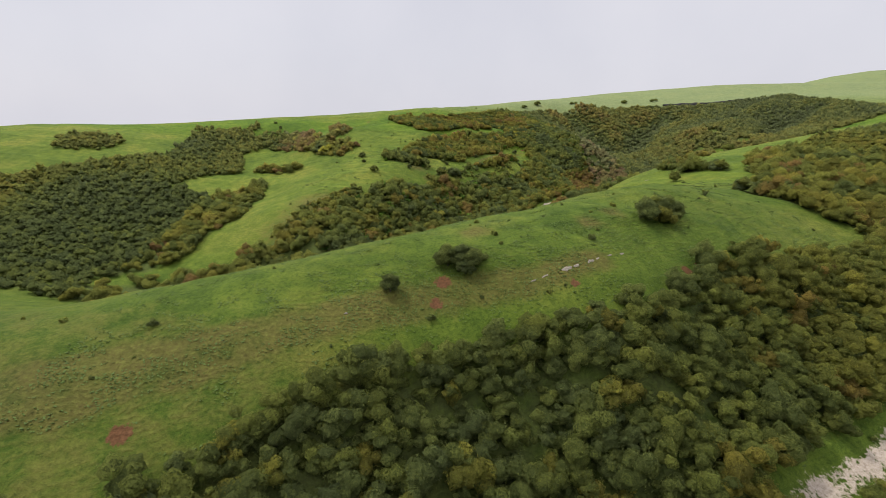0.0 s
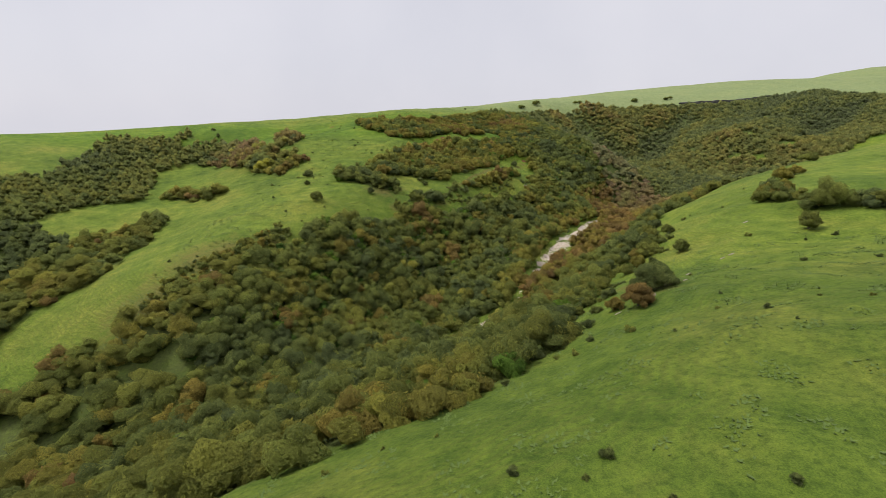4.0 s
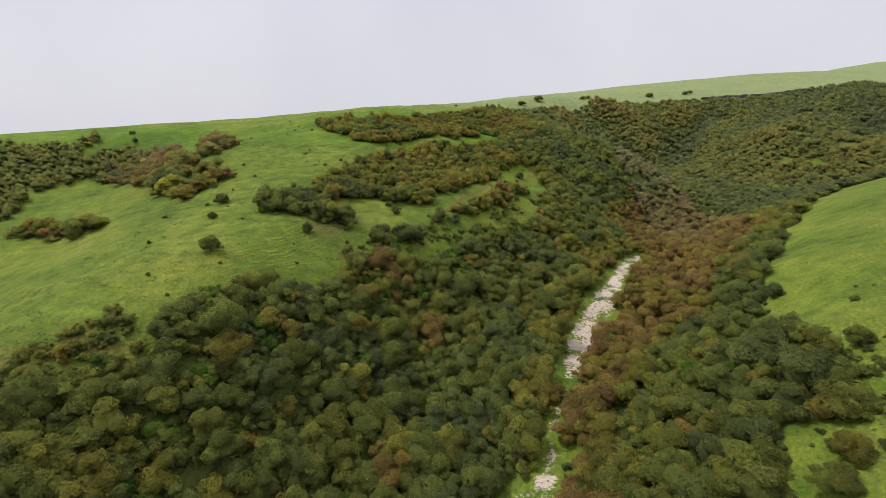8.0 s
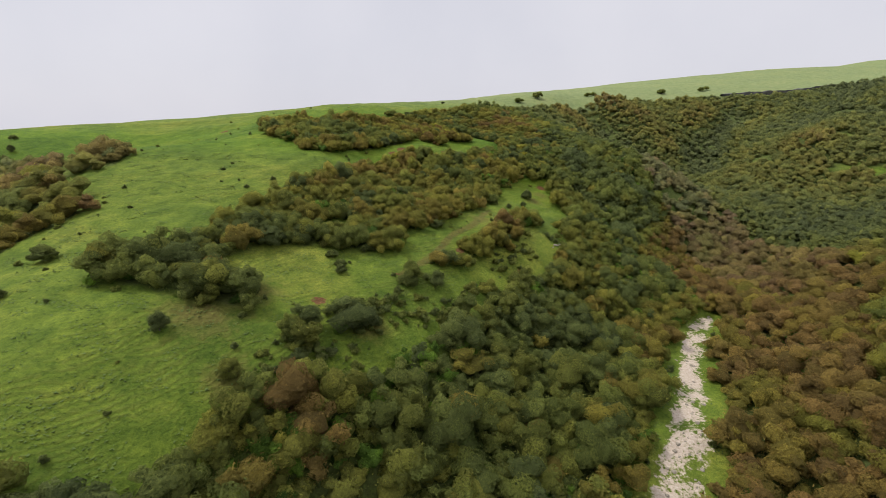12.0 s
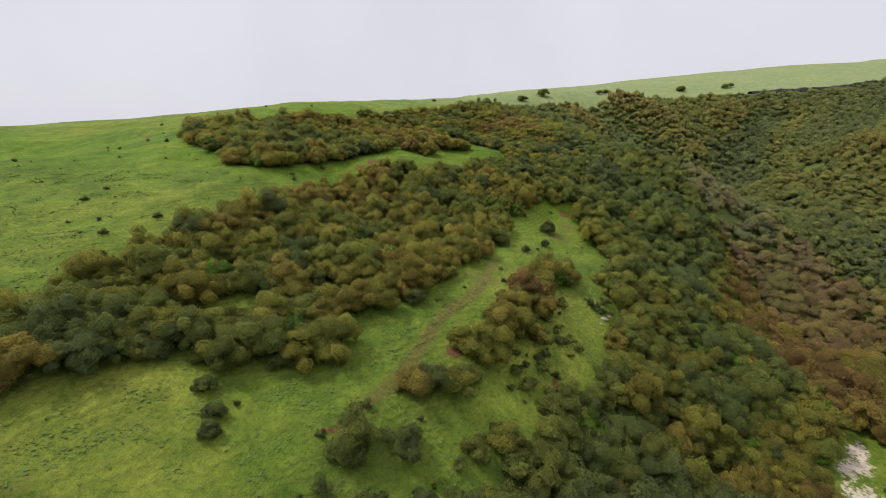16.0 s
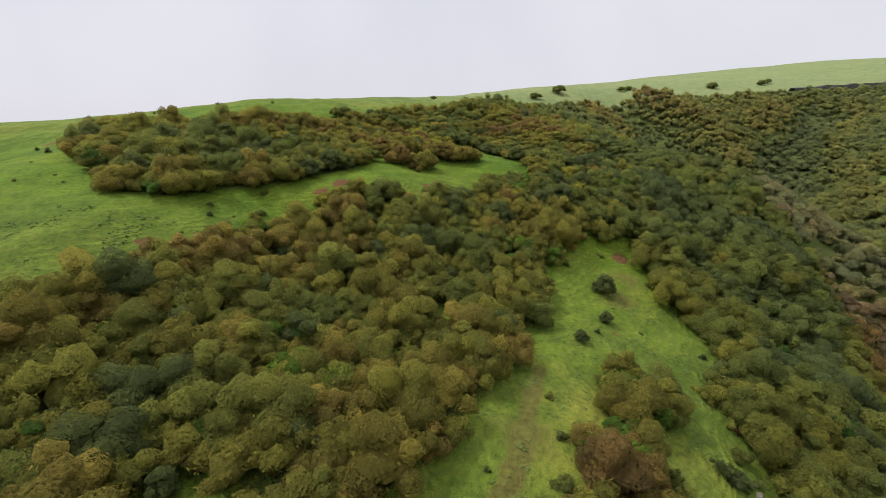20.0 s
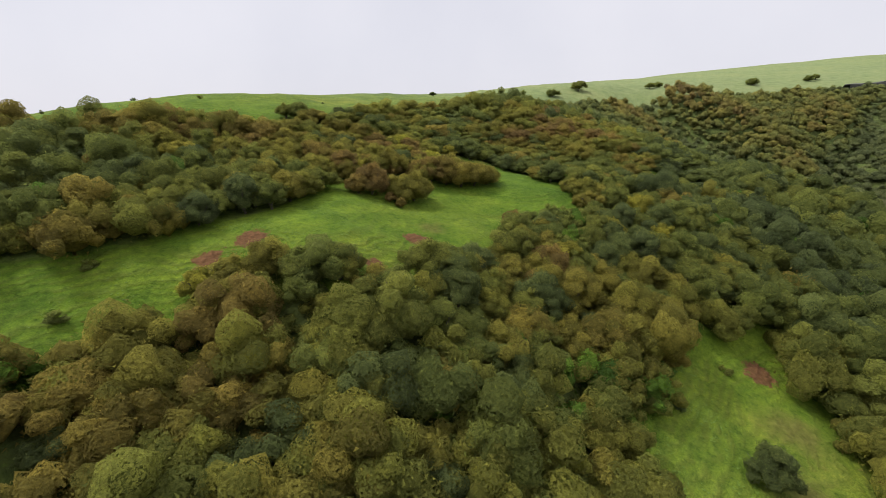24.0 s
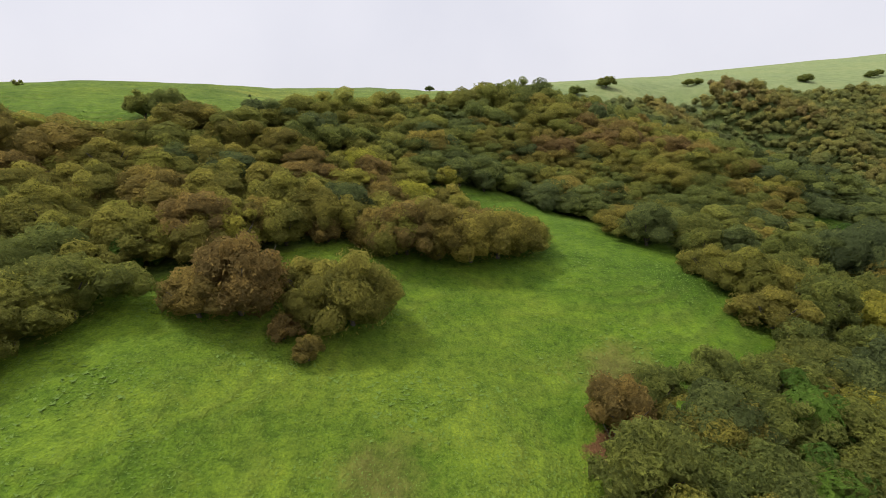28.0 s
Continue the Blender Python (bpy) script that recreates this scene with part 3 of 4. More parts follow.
def lobed_crown(rng, radius, base, top, lobes, cards, length, swell=(0.26, 0.42), fine="body"):
    """A spreading crown of flattish leafy lobes with shaded hollows between them. Vertices, core and leaf triangles, normals."""
    heart = np.array((0, 0, base + (top - base) * 0.30))
    rise = (top - base) * 0.70
    sway = rng.uniform(0, 6.28, 2)
    centres, sizes = [heart + (0, 0, 0.05 * rise)], [radius * 0.66]
    for c in range(lobes):
        turn = 2.4 * c + rng.uniform(-0.6, 0.6)
        sine = 1.0 - 1.25 * (c + 0.4) / lobes
        ring = math.sqrt(max(0.0, 1 - sine * sine))
        r = radius * rng.uniform(*swell)
        reach = (radius - 0.7 * r) * ring * (0.92 + 0.16 * math.sin(2 * turn + sway[0]) + 0.12 * math.sin(3 * turn + sway[1])) * rng.uniform(0.68, 1.18)
        centres.append(heart + (reach * math.cos(turn), reach * math.sin(turn), (rise - r * 0.4) * sine * rng.uniform(0.62, 1.2)))
        sizes.append(r)
    centres, sizes = np.array(centres), np.array(sizes)
    squash = np.array((1, 1, 0.86))
    verts, cores, normals, open_leaf, n = [], [], [], [], 0
    for k, (at, r) in enumerate(zip(centres, sizes)):
        # a dark heart, and round it a broken layer of leaves
        for key, size, holes in ((("body" if k == 0 else 0), 0.80, 0.0), (fine, 1.08, 1.0)):
            if k == 0 and holes:
                continue
            ball, faces = BALLS[key]
            out = ball * 0.62 + 0.45 * (at - heart) / radius + (0, 0, 0.18)
            verts.append(at + ball * squash * r * size * rng.uniform(*((0.68, 1.34) if holes else (0.8, 1.1)), (len(ball), 1)))
            normals.append(out / np.linalg.norm(out, axis=1)[:, None])
            open_leaf.append(np.full(len(ball), holes))
            cores.append(faces + n)
            n += len(ball)
    # leaves on the outside of the lobes only
    pick = rng.choice(len(sizes), 4 * cards, p=sizes ** 2 / (sizes ** 2).sum())
    away = (centres[pick] - heart) / radius
    d = rng.normal(size=(4 * cards, 3)) + 0.6 * away + (0, 0, 0.35)
    d /= np.linalg.norm(d, axis=1)[:, None]
    at = centres[pick] + d * squash * sizes[pick][:, None] * rng.uniform(0.90, 1.28, (4 * cards, 1))
    deep = (np.linalg.norm((at[:, None] - centres[None]) / squash, axis=2) / sizes[None]).min(1)
    keep = np.flatnonzero(deep > 0.88)[:cards]
    out = d[keep] * 0.62 + 0.45 * away[keep] + (0, 0, 0.18)
    out /= np.linalg.norm(out, axis=1)[:, None]
    ring, lit = leaf_sprays(rng, at[keep], out, length, 0.30)
    return np.concatenate(verts + [ring]), np.concatenate(cores), n + np.arange(3 * len(keep)).reshape(-1, 3), np.concatenate(normals + [lit]), np.concatenate(open_leaf + [np.zeros(len(ring))])


def crown_mesh(name, shape, tint):
    v, cores, leaves, normals, open_leaf = shape
    normals = normals + (0, 0, 0.35)
    normals /= np.linalg.norm(normals, axis=1)[:, None]
    return mesh_of(name, v, None, np.concatenate([cores, leaves]), LEAVES, True, {"tint": np.full(len(v), tint), "open_leaf": 2.2 * open_leaf}, normals)


def tube(path, radii, sides=6):
    """Vertices and quads of a tapered limb along a path."""
    verts, quads = [], []
    path = [Vector(p) for p in path]
    for k, (p, r) in enumerate(zip(path, radii)):
        way = (path[min(k + 1, len(path) - 1)] - path[max(k - 1, 0)]).normalized()
        a = way.orthogonal().normalized()
        b = way.cross(a)
        verts += [tuple(p + (a * math.cos(t) + b * math.sin(t)) * r) for t in (2 * math.pi * s / sides for s in range(sides))]
    for k in range(len(path) - 1):
        for s in range(sides):
            quads.append((k * sides + s, k * sides + (s + 1) % sides, (k + 1) * sides + (s + 1) % sides, (k + 1) * sides + s))
    return np.array(verts), np.array(quads)


def trunk_shape(rng, radius, base, top, limbs=4, sides=6):
    verts, quads, n = [], [], 0
    fork = base * 0.55
    lean = rng.uniform(-0.15, 0.15, 2)
    paths = [([(0, 0, -0.5), (lean[0] * 0.5, lean[1] * 0.5, fork * 0.5), (lean[0], lean[1], fork)], [0.17, 0.13, 0.11])]
    for k in range(limbs):
        a = 6.28 * k / limbs + rng.uniform(-0.5, 0.5)
        out_r = radius * rng.uniform(0.45, 0.72)
        mid = (lean[0] + out_r * 0.4 * math.cos(a), lean[1] + out_r * 0.4 * math.sin(a), fork + (top - fork) * 0.35)
        end = (out_r * math.cos(a), out_r * math.sin(a), fork + (top - fork) * rng.uniform(0.62, 0.8))
        paths.append(([(lean[0], lean[1], fork - 0.1), mid, end], [0.085, 0.06, 0.025]))
        twig = (end[0] * 1.25 + rng.uniform(-0.3, 0.3), end[1] * 1.25 + rng.uniform(-0.3, 0.3), end[2] + rng.uniform(-0.2, 0.3))
        paths.append(([mid, ((mid[0] + twig[0]) / 2, (mid[1] + twig[1]) / 2, mid[2] + 0.25), twig], [0.045, 0.03, 0.012]))
    for path, radii in paths:
        v, q = tube(path, radii, sides)
        verts.append(v)
        quads.append(q + n)
        n += len(v)
    return np.concatenate(verts), np.concatenate(quads)


def hashed(x, y, seed):
    return lattice(np.round(np.asarray(x) * 10).astype(np.int64), np.round(np.asarray(y) * 10).astype(np.int64), seed)


def scatter(x0, x1, y0, y1, step, seed):
    """Points on a jittered lattice of the plan."""
    gx, gy = np.meshgrid(np.arange(x0, x1, step), np.arange(y0, y1, step))
    gx[1::2] += step / 2
    x, y = gx.ravel(), gy.ravel()
    return x + step * 0.8 * (hashed(x, y, seed) - 0.5), y + step * 0.8 * (hashed(x, y, seed + 1) - 0.5)


def species(x, y, z, roll):
    """The tint of a tree: russet along the valley floor, dark green on the steep slopes, mixed elsewhere."""
    bed = np.interp(y, [w[1] for w in WADI], [w[0] for w in WADI])
    west = x < bed
    reach = np.where(west, 3 + 0.15 * np.clip(y - 225, 0, 70), 9 + 0.4 * np.clip(y - 205, 0, 120))
    floor = np.clip(np.where(west, 7 - z, 13 - z) / 5, 0, 1) * (x > 8) * (y > 150) * np.where(x > 95, 1.0, np.clip((reach - from_line(WADI, x, y)) / 6, 0, 1))
    patch = 0.6 * value_noise(x, y, 17, 31) + 0.4 * value_noise(x, y, 7, 32)
    upper = (y > 285) & (x < 75)
    tint = np.where(upper, 0.46, 0.30) + np.where(upper, 0.85, 0.6) * (patch - 0.5) + 0.34 * (roll - 0.5)
    tint += 0.46 * floor * np.clip((x - 10) / 25, 0.3, 1)
    tint = np.where(y < 120, 0.17 + 0.55 * (tint - 0.2) + 0.2 * np.clip((x - 45) / 30, 0, 1), tint)
    tint -= 0.10 * (x > 75) * (z > 12) * (y > 290) * (y < 440)
    tint = np.clip(tint, 0.02, 0.86)
    tint = np.where((roll > 0.90) & (roll < 0.95) & (floor < 0.5), np.where(upper, 0.08, tint + 0.25), tint)
    return np.where((roll > 0.95) & (floor < 0.5), np.where(upper, 0.95, 0.3), tint)


# all the places where trees stand: close set near the walk, wider far away
tx, ty = scatter(-120, 150, 26, 490, 2.95, 3)
px, py = scatter(-62, 106, 26, 432, 2.4, 27)
tight = lambda x, y: ((y < 112) & (x > -60) & (x < 105)) | ((y > 285) & (y < 430) & (x > -45) & (x < 80))
tx, ty = np.r_[tx[~tight(tx, ty)], px[tight(px, py)]], np.r_[ty[~tight(tx, ty)], py[tight(px, py)]]
thin = 0.17 + 0.22 * ((tx < -45) & (ty < 172)) + 0.25 * np.clip((-tx - 60) / 40, 0, 1) * (ty < 165)
thin = thin + 9.0 * (tx > 1.06 * ty + 12) - 0.15 * (ty > 340)
keep = wood_cover(tx, ty) & (value_noise(tx, ty, 5, 7) + 0.25 * hashed(tx, ty, 8) > thin)
tx, ty = tx[keep], ty[keep]
RIM_SCRUB = [(-4, 254, 7), (9, 267, 10), (15, 274, 11), (20, 279, 11), (28, 289, 10), (38, 299, 10), (47, 306, 9), (54, 318, 8), (58, 328, 6)]
EAST_SCRUB = [(28, 144, 10), (33, 158, 12), (44, 168, 14), (50, 186, 9), (60, 184, 10), (68, 196, 6)]
WEST_SCRUB = [(-52, 172, 12), (-46, 184, 11), (-43, 196, 8), (-42, 206, 6)]
UPPER_SCRUB = [(-30, 276, 5), (-18, 272, 10), (-12, 268, 6)]
ux, uy = scatter(-60, 110, 120, 345, 1.6, 13)
belt = np.minimum(np.minimum(from_line(RIM_SCRUB, ux, uy), from_line(EAST_SCRUB, ux, uy)), from_line(UPPER_SCRUB, ux, uy))
belt = np.minimum(belt, from_line(WEST_SCRUB, ux, uy))
keep = (belt < 0) & ~wood_cover(ux, uy) & (value_noise(ux, uy, 4, 14) + 0.3 * hashed(ux, uy, 15) > 0.66)
ux, uy = ux[keep], uy[keep]
fx, fy = scatter(-330, 440, -40, 575, 3.3, 5)
keep = wood_cover(fx, fy) & (fy > 60) & (fx < 1.06 * fy + 12) & (fx > -1.06 * fy - 12) & ~((fx > -120) & (fx < 150) & (fy < 490)) & (value_noise(fx, fy, 9, 9) + 0.3 * hashed(fx, fy, 8) > 0.09)
fx, fy = fx[keep], fy[keep]
tz, fz = land(tx, ty), land(fx, fy)

# the trees round the lane, one by one
near = (tx > -6) & (tx < 66) & (ty > 352) & (ty < 408)
near_i = np.flatnonzero(near)
near_i = near_i[np.argsort(np.abs(tx[near_i] - 33) * 0.6 + np.abs(ty[near_i] - 380))][:300]
is_near = np.zeros(len(tx), bool)
is_near[near_i] = True

KINDS = [(0.06, "dark green"), (0.27, "olive green"), (0.5, "olive brown"), (0.72, "russet brown"), (0.97, "yellow-green")]
prototypes = []
for k, (tint, word) in enumerate(KINDS):
    for v in range(3):
        r = np.random.default_rng(100 + 10 * k + v)
        radius, base, top = r.uniform(1.9, 2.6), r.uniform(0.35, 0.75), r.uniform(2.7, 3.5)
        crown = crown_mesh("crown", lobed_crown(r, radius, base, top, 22, 1300, 0.15, (0.20, 0.38)), tint)
        tv, tq = trunk_shape(r, radius, base, top)
        stem = mesh_of("trunk", tv, tq, None, BARK, True)
        prototypes.append((k, crown, stem, word))


def plant(x, y, size, tint, seed, label="", group="trees round the upper lane", tall=0.82):
    """A tree as a thing of its own: an Empty at its foot with trunk and crown."""
    k = min(range(len(KINDS)), key=lambda n: abs(KINDS[n][0] - tint))
    _, crown, stem, word = prototypes[3 * k + seed % 3]
    tree = new("tree")
    tree.empty_display_size = 0.5
    turn = 6.28 * ((seed * 0.61803) % 1)
    tree.matrix_basis = Matrix.LocRotScale((x, y, land_at(x, y) - 0.05), Euler((0, 0, turn)), (size, size, size * (tall + 0.24 * ((seed * 0.377) % 1))))
    part("trunk", stem, tree)
    part("crown", crown, tree)
    return tagged(tree, label or f"low spreading tree with {word} crown in the wood", "tree", group)


near_tint = species(tx, ty, tz, hashed(tx, ty, 21))
for n, i in enumerate(near_i):
    plant(tx[i], ty[i], (0.72 if ty[i] < 374 else 0.62) + 0.5 * hashed(tx[i], ty[i], 22), near_tint[i], n, tall=0.82 if ty[i] < 392 else 0.62)

# trees that stand alone on the pasture: x, y, size, tint
LONE = [(0.8, 70.5, 0.95, 0.06), (3, 70.8, 1.05, 0.08), (5.0, 70.2, 0.95, 0.06), (3.6, 68.8, 0.65, 0.06), (-8, 64, 0.85, 0.06), (44, 149, 1.5, 0.06), (38, 141, 1.0, 0.78), (35.5, 143.5, 0.7, 0.72), (30, 150, 0.6, 0.3), (33, 153, 0.6, 0.27), (36, 157, 0.65, 0.3), (52, 178, 0.8, 0.27), (56, 181, 0.9, 0.5), (60, 187, 0.8, 0.3), (-37, 243, 0.95, 0.27), (-49, 279, 0.9, 0.06), (-19, 258, 0.75, 0.06), (2, 284, 0.5, 0.06), (-8, 253, 0.9, 0.27),
        (-2, 262, 1.0, 0.27), (7, 268, 0.95, 0.06), (-46, 265, 0.5, 0.06), (8, 308, 0.6, 0.06), (-22, 272, 0.9, 0.27), (-18, 275, 0.85, 0.72), (-16, 269, 0.95, 0.27), (0, 287, 0.5, 0.06), (2.4, 281.6, 0.45, 0.06), (6, 291, 0.45, 0.06), (6, 269, 0.9, 0.06)]
LONE_FAR = [(54, 347, 0.75, 0.06), (51, 338.5, 0.5, 0.06), (45, 332, 0.4, 0.06), (22, 306, 0.65, 0.06), (5.5, 404, 0.8, 0.27), (7.5, 404.6, 0.85, 0.27), (9.5, 405, 0.75, 0.27), (38, 406, 0.6, 0.06), (22.2, 380.0, 1.2, 0.72), (20.6, 379.2, 0.8, 0.62), (27.6, 380.9, 1.15, 0.6), (25.0, 382.4, 0.8, 0.5), (24.6, 378.8, 0.4, 0.66), (26.0, 377.6, 0.35, 0.72), (28.2, 389.6, 1.0, 0.62), (30.3, 389.2, 1.1, 0.66), (32.6, 389.6, 1.2, 0.97), (34.8, 390.0, 1.25, 0.93), (37.0, 391.0, 1.25, 0.97), (39.2, 392.4, 1.05, 0.5), (35.4, 392.6, 1.0, 0.97), (38.2, 409.2, 0.6, 0.06), (10.2, 356.6, 0.90, 0.97), (12.6, 357.3, 0.98, 0.5), (15.4, 357.6, 0.94, 0.5), (18.4, 357.4, 1.01, 0.27), (21.5, 358.2, 0.86, 0.5), (33.5, 363.5, 1.0, 0.06), (30.5, 361.8, 1.1, 0.27), (40, 375.5, 0.8, 0.72), (42.5, 377.3, 0.75, 0.27), (45.5, 377.3, 0.85, 0.27), (41, 373, 0.75, 0.5), (44, 374.5, 0.9, 0.06), (47, 376.5, 0.8, 0.27), (49.5, 377.5, 0.8, 0.5), (71, 197, 0.9, 0.27), (98, 198, 1.3, 0.5),
            (122, 225, 1.4, 0.5), (103, 199, 1.1, 0.5), (106, 174, 1.3, 0.27), (99, 182, 1.3, 0.27), (87, 170, 1.2, 0.27), (133, 234, 1.1, 0.5), (169, 272, 1.3, 0.27), (65, 179, 0.9, 0.27), (83, 227, 0.9, 0.06)]
FAR_RIM = [(112, 562, 1.68, 0.27), (157, 577, 1.40, 0.27), (162, 578, 1.33, 0.27), (227, 593, 1.54, 0.27), (262, 594, 1.54, 0.27), (268, 596, 1.26, 0.27), (94, 547, 1.26, 0.27), (34, 483, 0.50, 0.06), (-131, 376, 0.7, 0.06), (-139, 388, 0.6, 0.06)]
for n, (x, y, size, tint) in enumerate(LONE + LONE_FAR + FAR_RIM):
    plant(x, y, size, tint, n + 7, f"lone tree with {KINDS[min(range(5), key=lambda q: abs(KINDS[q][0] - tint))][1]} crown on the open pasture", "lone trees on the pasture", 0.84 if y < 440 else 0.6)


def woods(name, label, xs, ys, zs, tints, shapes, size_lo, size_hi, seed, haze_grey=None, mat=None, grain=1.0):
    """One object of many trees too many to count."""
    V, N, S, T, C, B, H, n = [], [], [], [], [], [], [], 0
    haze_grey = np.zeros(len(xs)) if haze_grey is None else haze_grey
    for x, y, z, tint, grey in zip(xs, ys, zs, tints, haze_grey):
        h = [float(hashed(x, y, seed + q)) for q in range(4)]
        v, cores, leaves, normals, open_leaf = shapes[int(h[0] * 997) % len(shapes)]
        a, s = 6.28 * h[1], size_lo + (size_hi - size_lo) * h[2] ** 1.3
        ca, sa = math.cos(a), math.sin(a)
        V.append(np.c_[(v[:, 0] * ca - v[:, 1] * sa) * s * 1.04 + x, (v[:, 0] * sa + v[:, 1] * ca) * s * 1.04 + y, v[:, 2] * s * (0.84 + 0.40 * h[3]) * (0.66 if 395 < y < 440 and x < 90 else 1.0) + z - 0.15])
        N.append(np.c_[normals[:, 0] * ca - normals[:, 1] * sa, normals[:, 0] * sa + normals[:, 1] * ca, normals[:, 2]])
        S.append(cores + n)
        T.append(leaves + n)
        C.append(np.full(len(v), tint))
        B.append(np.full(len(v), grey))
        H.append(grain * open_leaf)
        n += len(v)
    if V:
        me = mesh_of(name, np.concatenate(V), None, np.concatenate(S + T), mat or LEAVES, True, {"tint": np.concatenate(C), "haze_grey": np.concatenate(B), "open_leaf": np.concatenate(H)}, np.concatenate(N))
        tagged(new(name, me), label, "woods", "", "stuff")


def wood_shapes(count, seed, lobes, cards, length, stem=False, swell=(0.22, 0.46), fine="body", soft=0.0):
    """Crowns, with a stem or hiding it, for trees of the middle and far distance."""
    made = []
    for k in range(count):
        r = np.random.default_rng(seed + k)
        radius, base, top = r.uniform(1.8, 2.6), r.uniform(0.3, 0.6), r.uniform(2.4, 3.3)
        v, cores, leaves, normals, open_leaf = lobed_crown(r, radius, base, top, lobes, cards, length, swell, fine)
        normals = normals + (0, 0, soft)
        normals /= np.linalg.norm(normals, axis=1)[:, None]
        if not stem:
            made.append((v, cores, leaves, normals, open_leaf))
            continue
        tv, tq = trunk_shape(r, radius, base + 0.4, top, 1, 3)
        tt = np.concatenate([tq[:, (0, 1, 2)], tq[:, (0, 2, 3)]])
        made.append((np.concatenate([v, tv]), np.concatenate([cores, tt + len(v)]), leaves, np.concatenate([normals, np.tile((0.0, -0.5, 0.5), (len(tv), 1))]), np.r_[open_leaf, np.zeros(len(tv))]))
    return made


MID = wood_shapes(12, 300, 8, 240, 0.19, True, soft=0.15)
LOW = wood_shapes(14, 350, 5, 90, 0.26, soft=0.3)
BUSH = wood_shapes(12, 380, 6, 130, 0.22, soft=0.2)
HEAD = wood_shapes(12, 420, 3, 34, 0.36, False, (0.36, 0.55), "body", 0.8)
FAR = wood_shapes(12, 400, 3, 10, 0.5, False, (0.42, 0.6), 0, 0.6)
close = (ty > 130) & (tx > -45) & (tx < 118) & ~is_near
middle = (ty > 285) & (tx < 80) & (ty < 430)
pick = close & middle
woods("terrace_woods", "mixed olive and russet trees covering the terrace", tx[pick], ty[pick], tz[pick], near_tint[pick], MID, 0.76, 1.48, 41, grain=1.6)
pick = close & ~middle
woods("valley_woods", "dense low trees, olive and russet, filling the valley", tx[pick], ty[pick], tz[pick], near_tint[pick], LOW, 0.85, 1.8, 43)
pick = (ty < 110) & (tx > -60) & (tx < 105) & ~close
woods("spur_woods", "dense dark green bush on the steep side of the spur", tx[pick], ty[pick], tz[pick], near_tint[pick], BUSH, 0.76, 1.4, 45)
rest = ~close & ~pick & ~is_near & (hashed(tx, ty, 25) > 0.2)
gx, gy = scatter(-45, 118, 130, 402, 3.1, 17)
lush = 0.16 * ((gx < 26) & (gy > 175) & (gy < 270)) + 0.08 * (gy > 300)
keep = wood_cover(gx, gy) & (value_noise(gx, gy, 11, 18) + 0.45 * hashed(gx, gy, 19) + lush > 0.97)
gx, gy = gx[keep], gy[keep]
woods("understorey", "fresh green leafy bushes in gaps of the woods", gx, gy, land(gx, gy), hashed(gx, gy, 20), LOW, 0.55, 1.1, 49, None, FRESH)
wx, wy = scatter(-80, -28, 160, 222, 1.9, 113)
keep = (from_line([(-64, 168, 16), (-56, 188, 15), (-49, 203, 12), (-42, 216, 8)], wx, wy) < 0) & ~wood_cover(wx, wy) & (value_noise(wx, wy, 5, 114) + 0.3 * hashed(wx, wy, 115) > 0.30)
wx, wy = wx[keep], wy[keep]
woods("west_scrub", "low dark brown and green thicket on the west slope", wx, wy, land(wx, wy), 0.15 + 0.55 * hashed(wx, wy, 116), LOW, 0.28, 0.8, 117)
woods("rim_scrub", "scattered dark green bushes along the rims of the valley", ux, uy, land(ux, uy), 0.05 + 0.3 * hashed(ux, uy, 16), LOW, 0.15, 0.62, 47)
# the last argument fades crowns into haze grey with distance
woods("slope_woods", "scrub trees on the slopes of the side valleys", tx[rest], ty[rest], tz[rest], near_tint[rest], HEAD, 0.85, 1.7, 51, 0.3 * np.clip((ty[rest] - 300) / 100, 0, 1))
# russet trees on the spurs, dark ones in the gullies
swell = fz - 0.25 * sum(land(fx + ox, fy + oy) for ox, oy in ((16, 0), (-16, 0), (0, 16), (0, -16)))
far_tint = np.clip(0.22 + 0.07 * swell + 0.5 * (value_noise(fx, fy, 45, 33) - 0.5) + 0.24 * (hashed(fx, fy, 21) - 0.5), 0.02, 0.86)
head = (fx > 90) & (fx < 335) & (fy > 380)
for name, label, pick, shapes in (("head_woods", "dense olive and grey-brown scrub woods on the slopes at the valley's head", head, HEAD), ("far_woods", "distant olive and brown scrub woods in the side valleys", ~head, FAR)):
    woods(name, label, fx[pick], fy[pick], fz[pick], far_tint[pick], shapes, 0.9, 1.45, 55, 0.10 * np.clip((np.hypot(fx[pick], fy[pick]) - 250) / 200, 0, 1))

# ---------------------------------------------------------------- shrubs, herbs and stones
def shrub_mesh(seed, tint):
    r = np.random.default_rng(seed)
    return crown_mesh("shrub", lobed_crown(r, 0.6, -0.1, 0.8, 5, 60, 0.16, (0.34, 0.5)), tint)


SHRUBS = [shrub_mesh(600 + k, tint) for k, tint in enumerate((0.03, 0.1, 0.2, 0.06, 0.3, 0.15))]
bx, by = scatter(-70, 110, 40, 425, 5.2, 61)
open_ground = ~wood_cover(bx, by) & (from_line(WADI, bx, by) > 1) & (from_line(LOWER_WADI, bx, by) > 1)
open_ground &= ~((by > 350) & (by < 402) & (bx > 2) & (bx < 56))
open_ground &= value_noise(bx, by, 14, 62) + 0.5 * hashed(bx, by, 63) > 0.72
near_edge = np.zeros(len(bx), bool)
for ox, oy in ((2.5, 0), (-2.5, 0), (0, 2.5), (0, -2.5)):
    near_edge |= wood_cover(bx + ox, by + oy)
open_ground |= near_edge & ~wood_cover(bx, by) & (hashed(bx, by, 64) > 0.35)
pick = np.flatnonzero(open_ground)
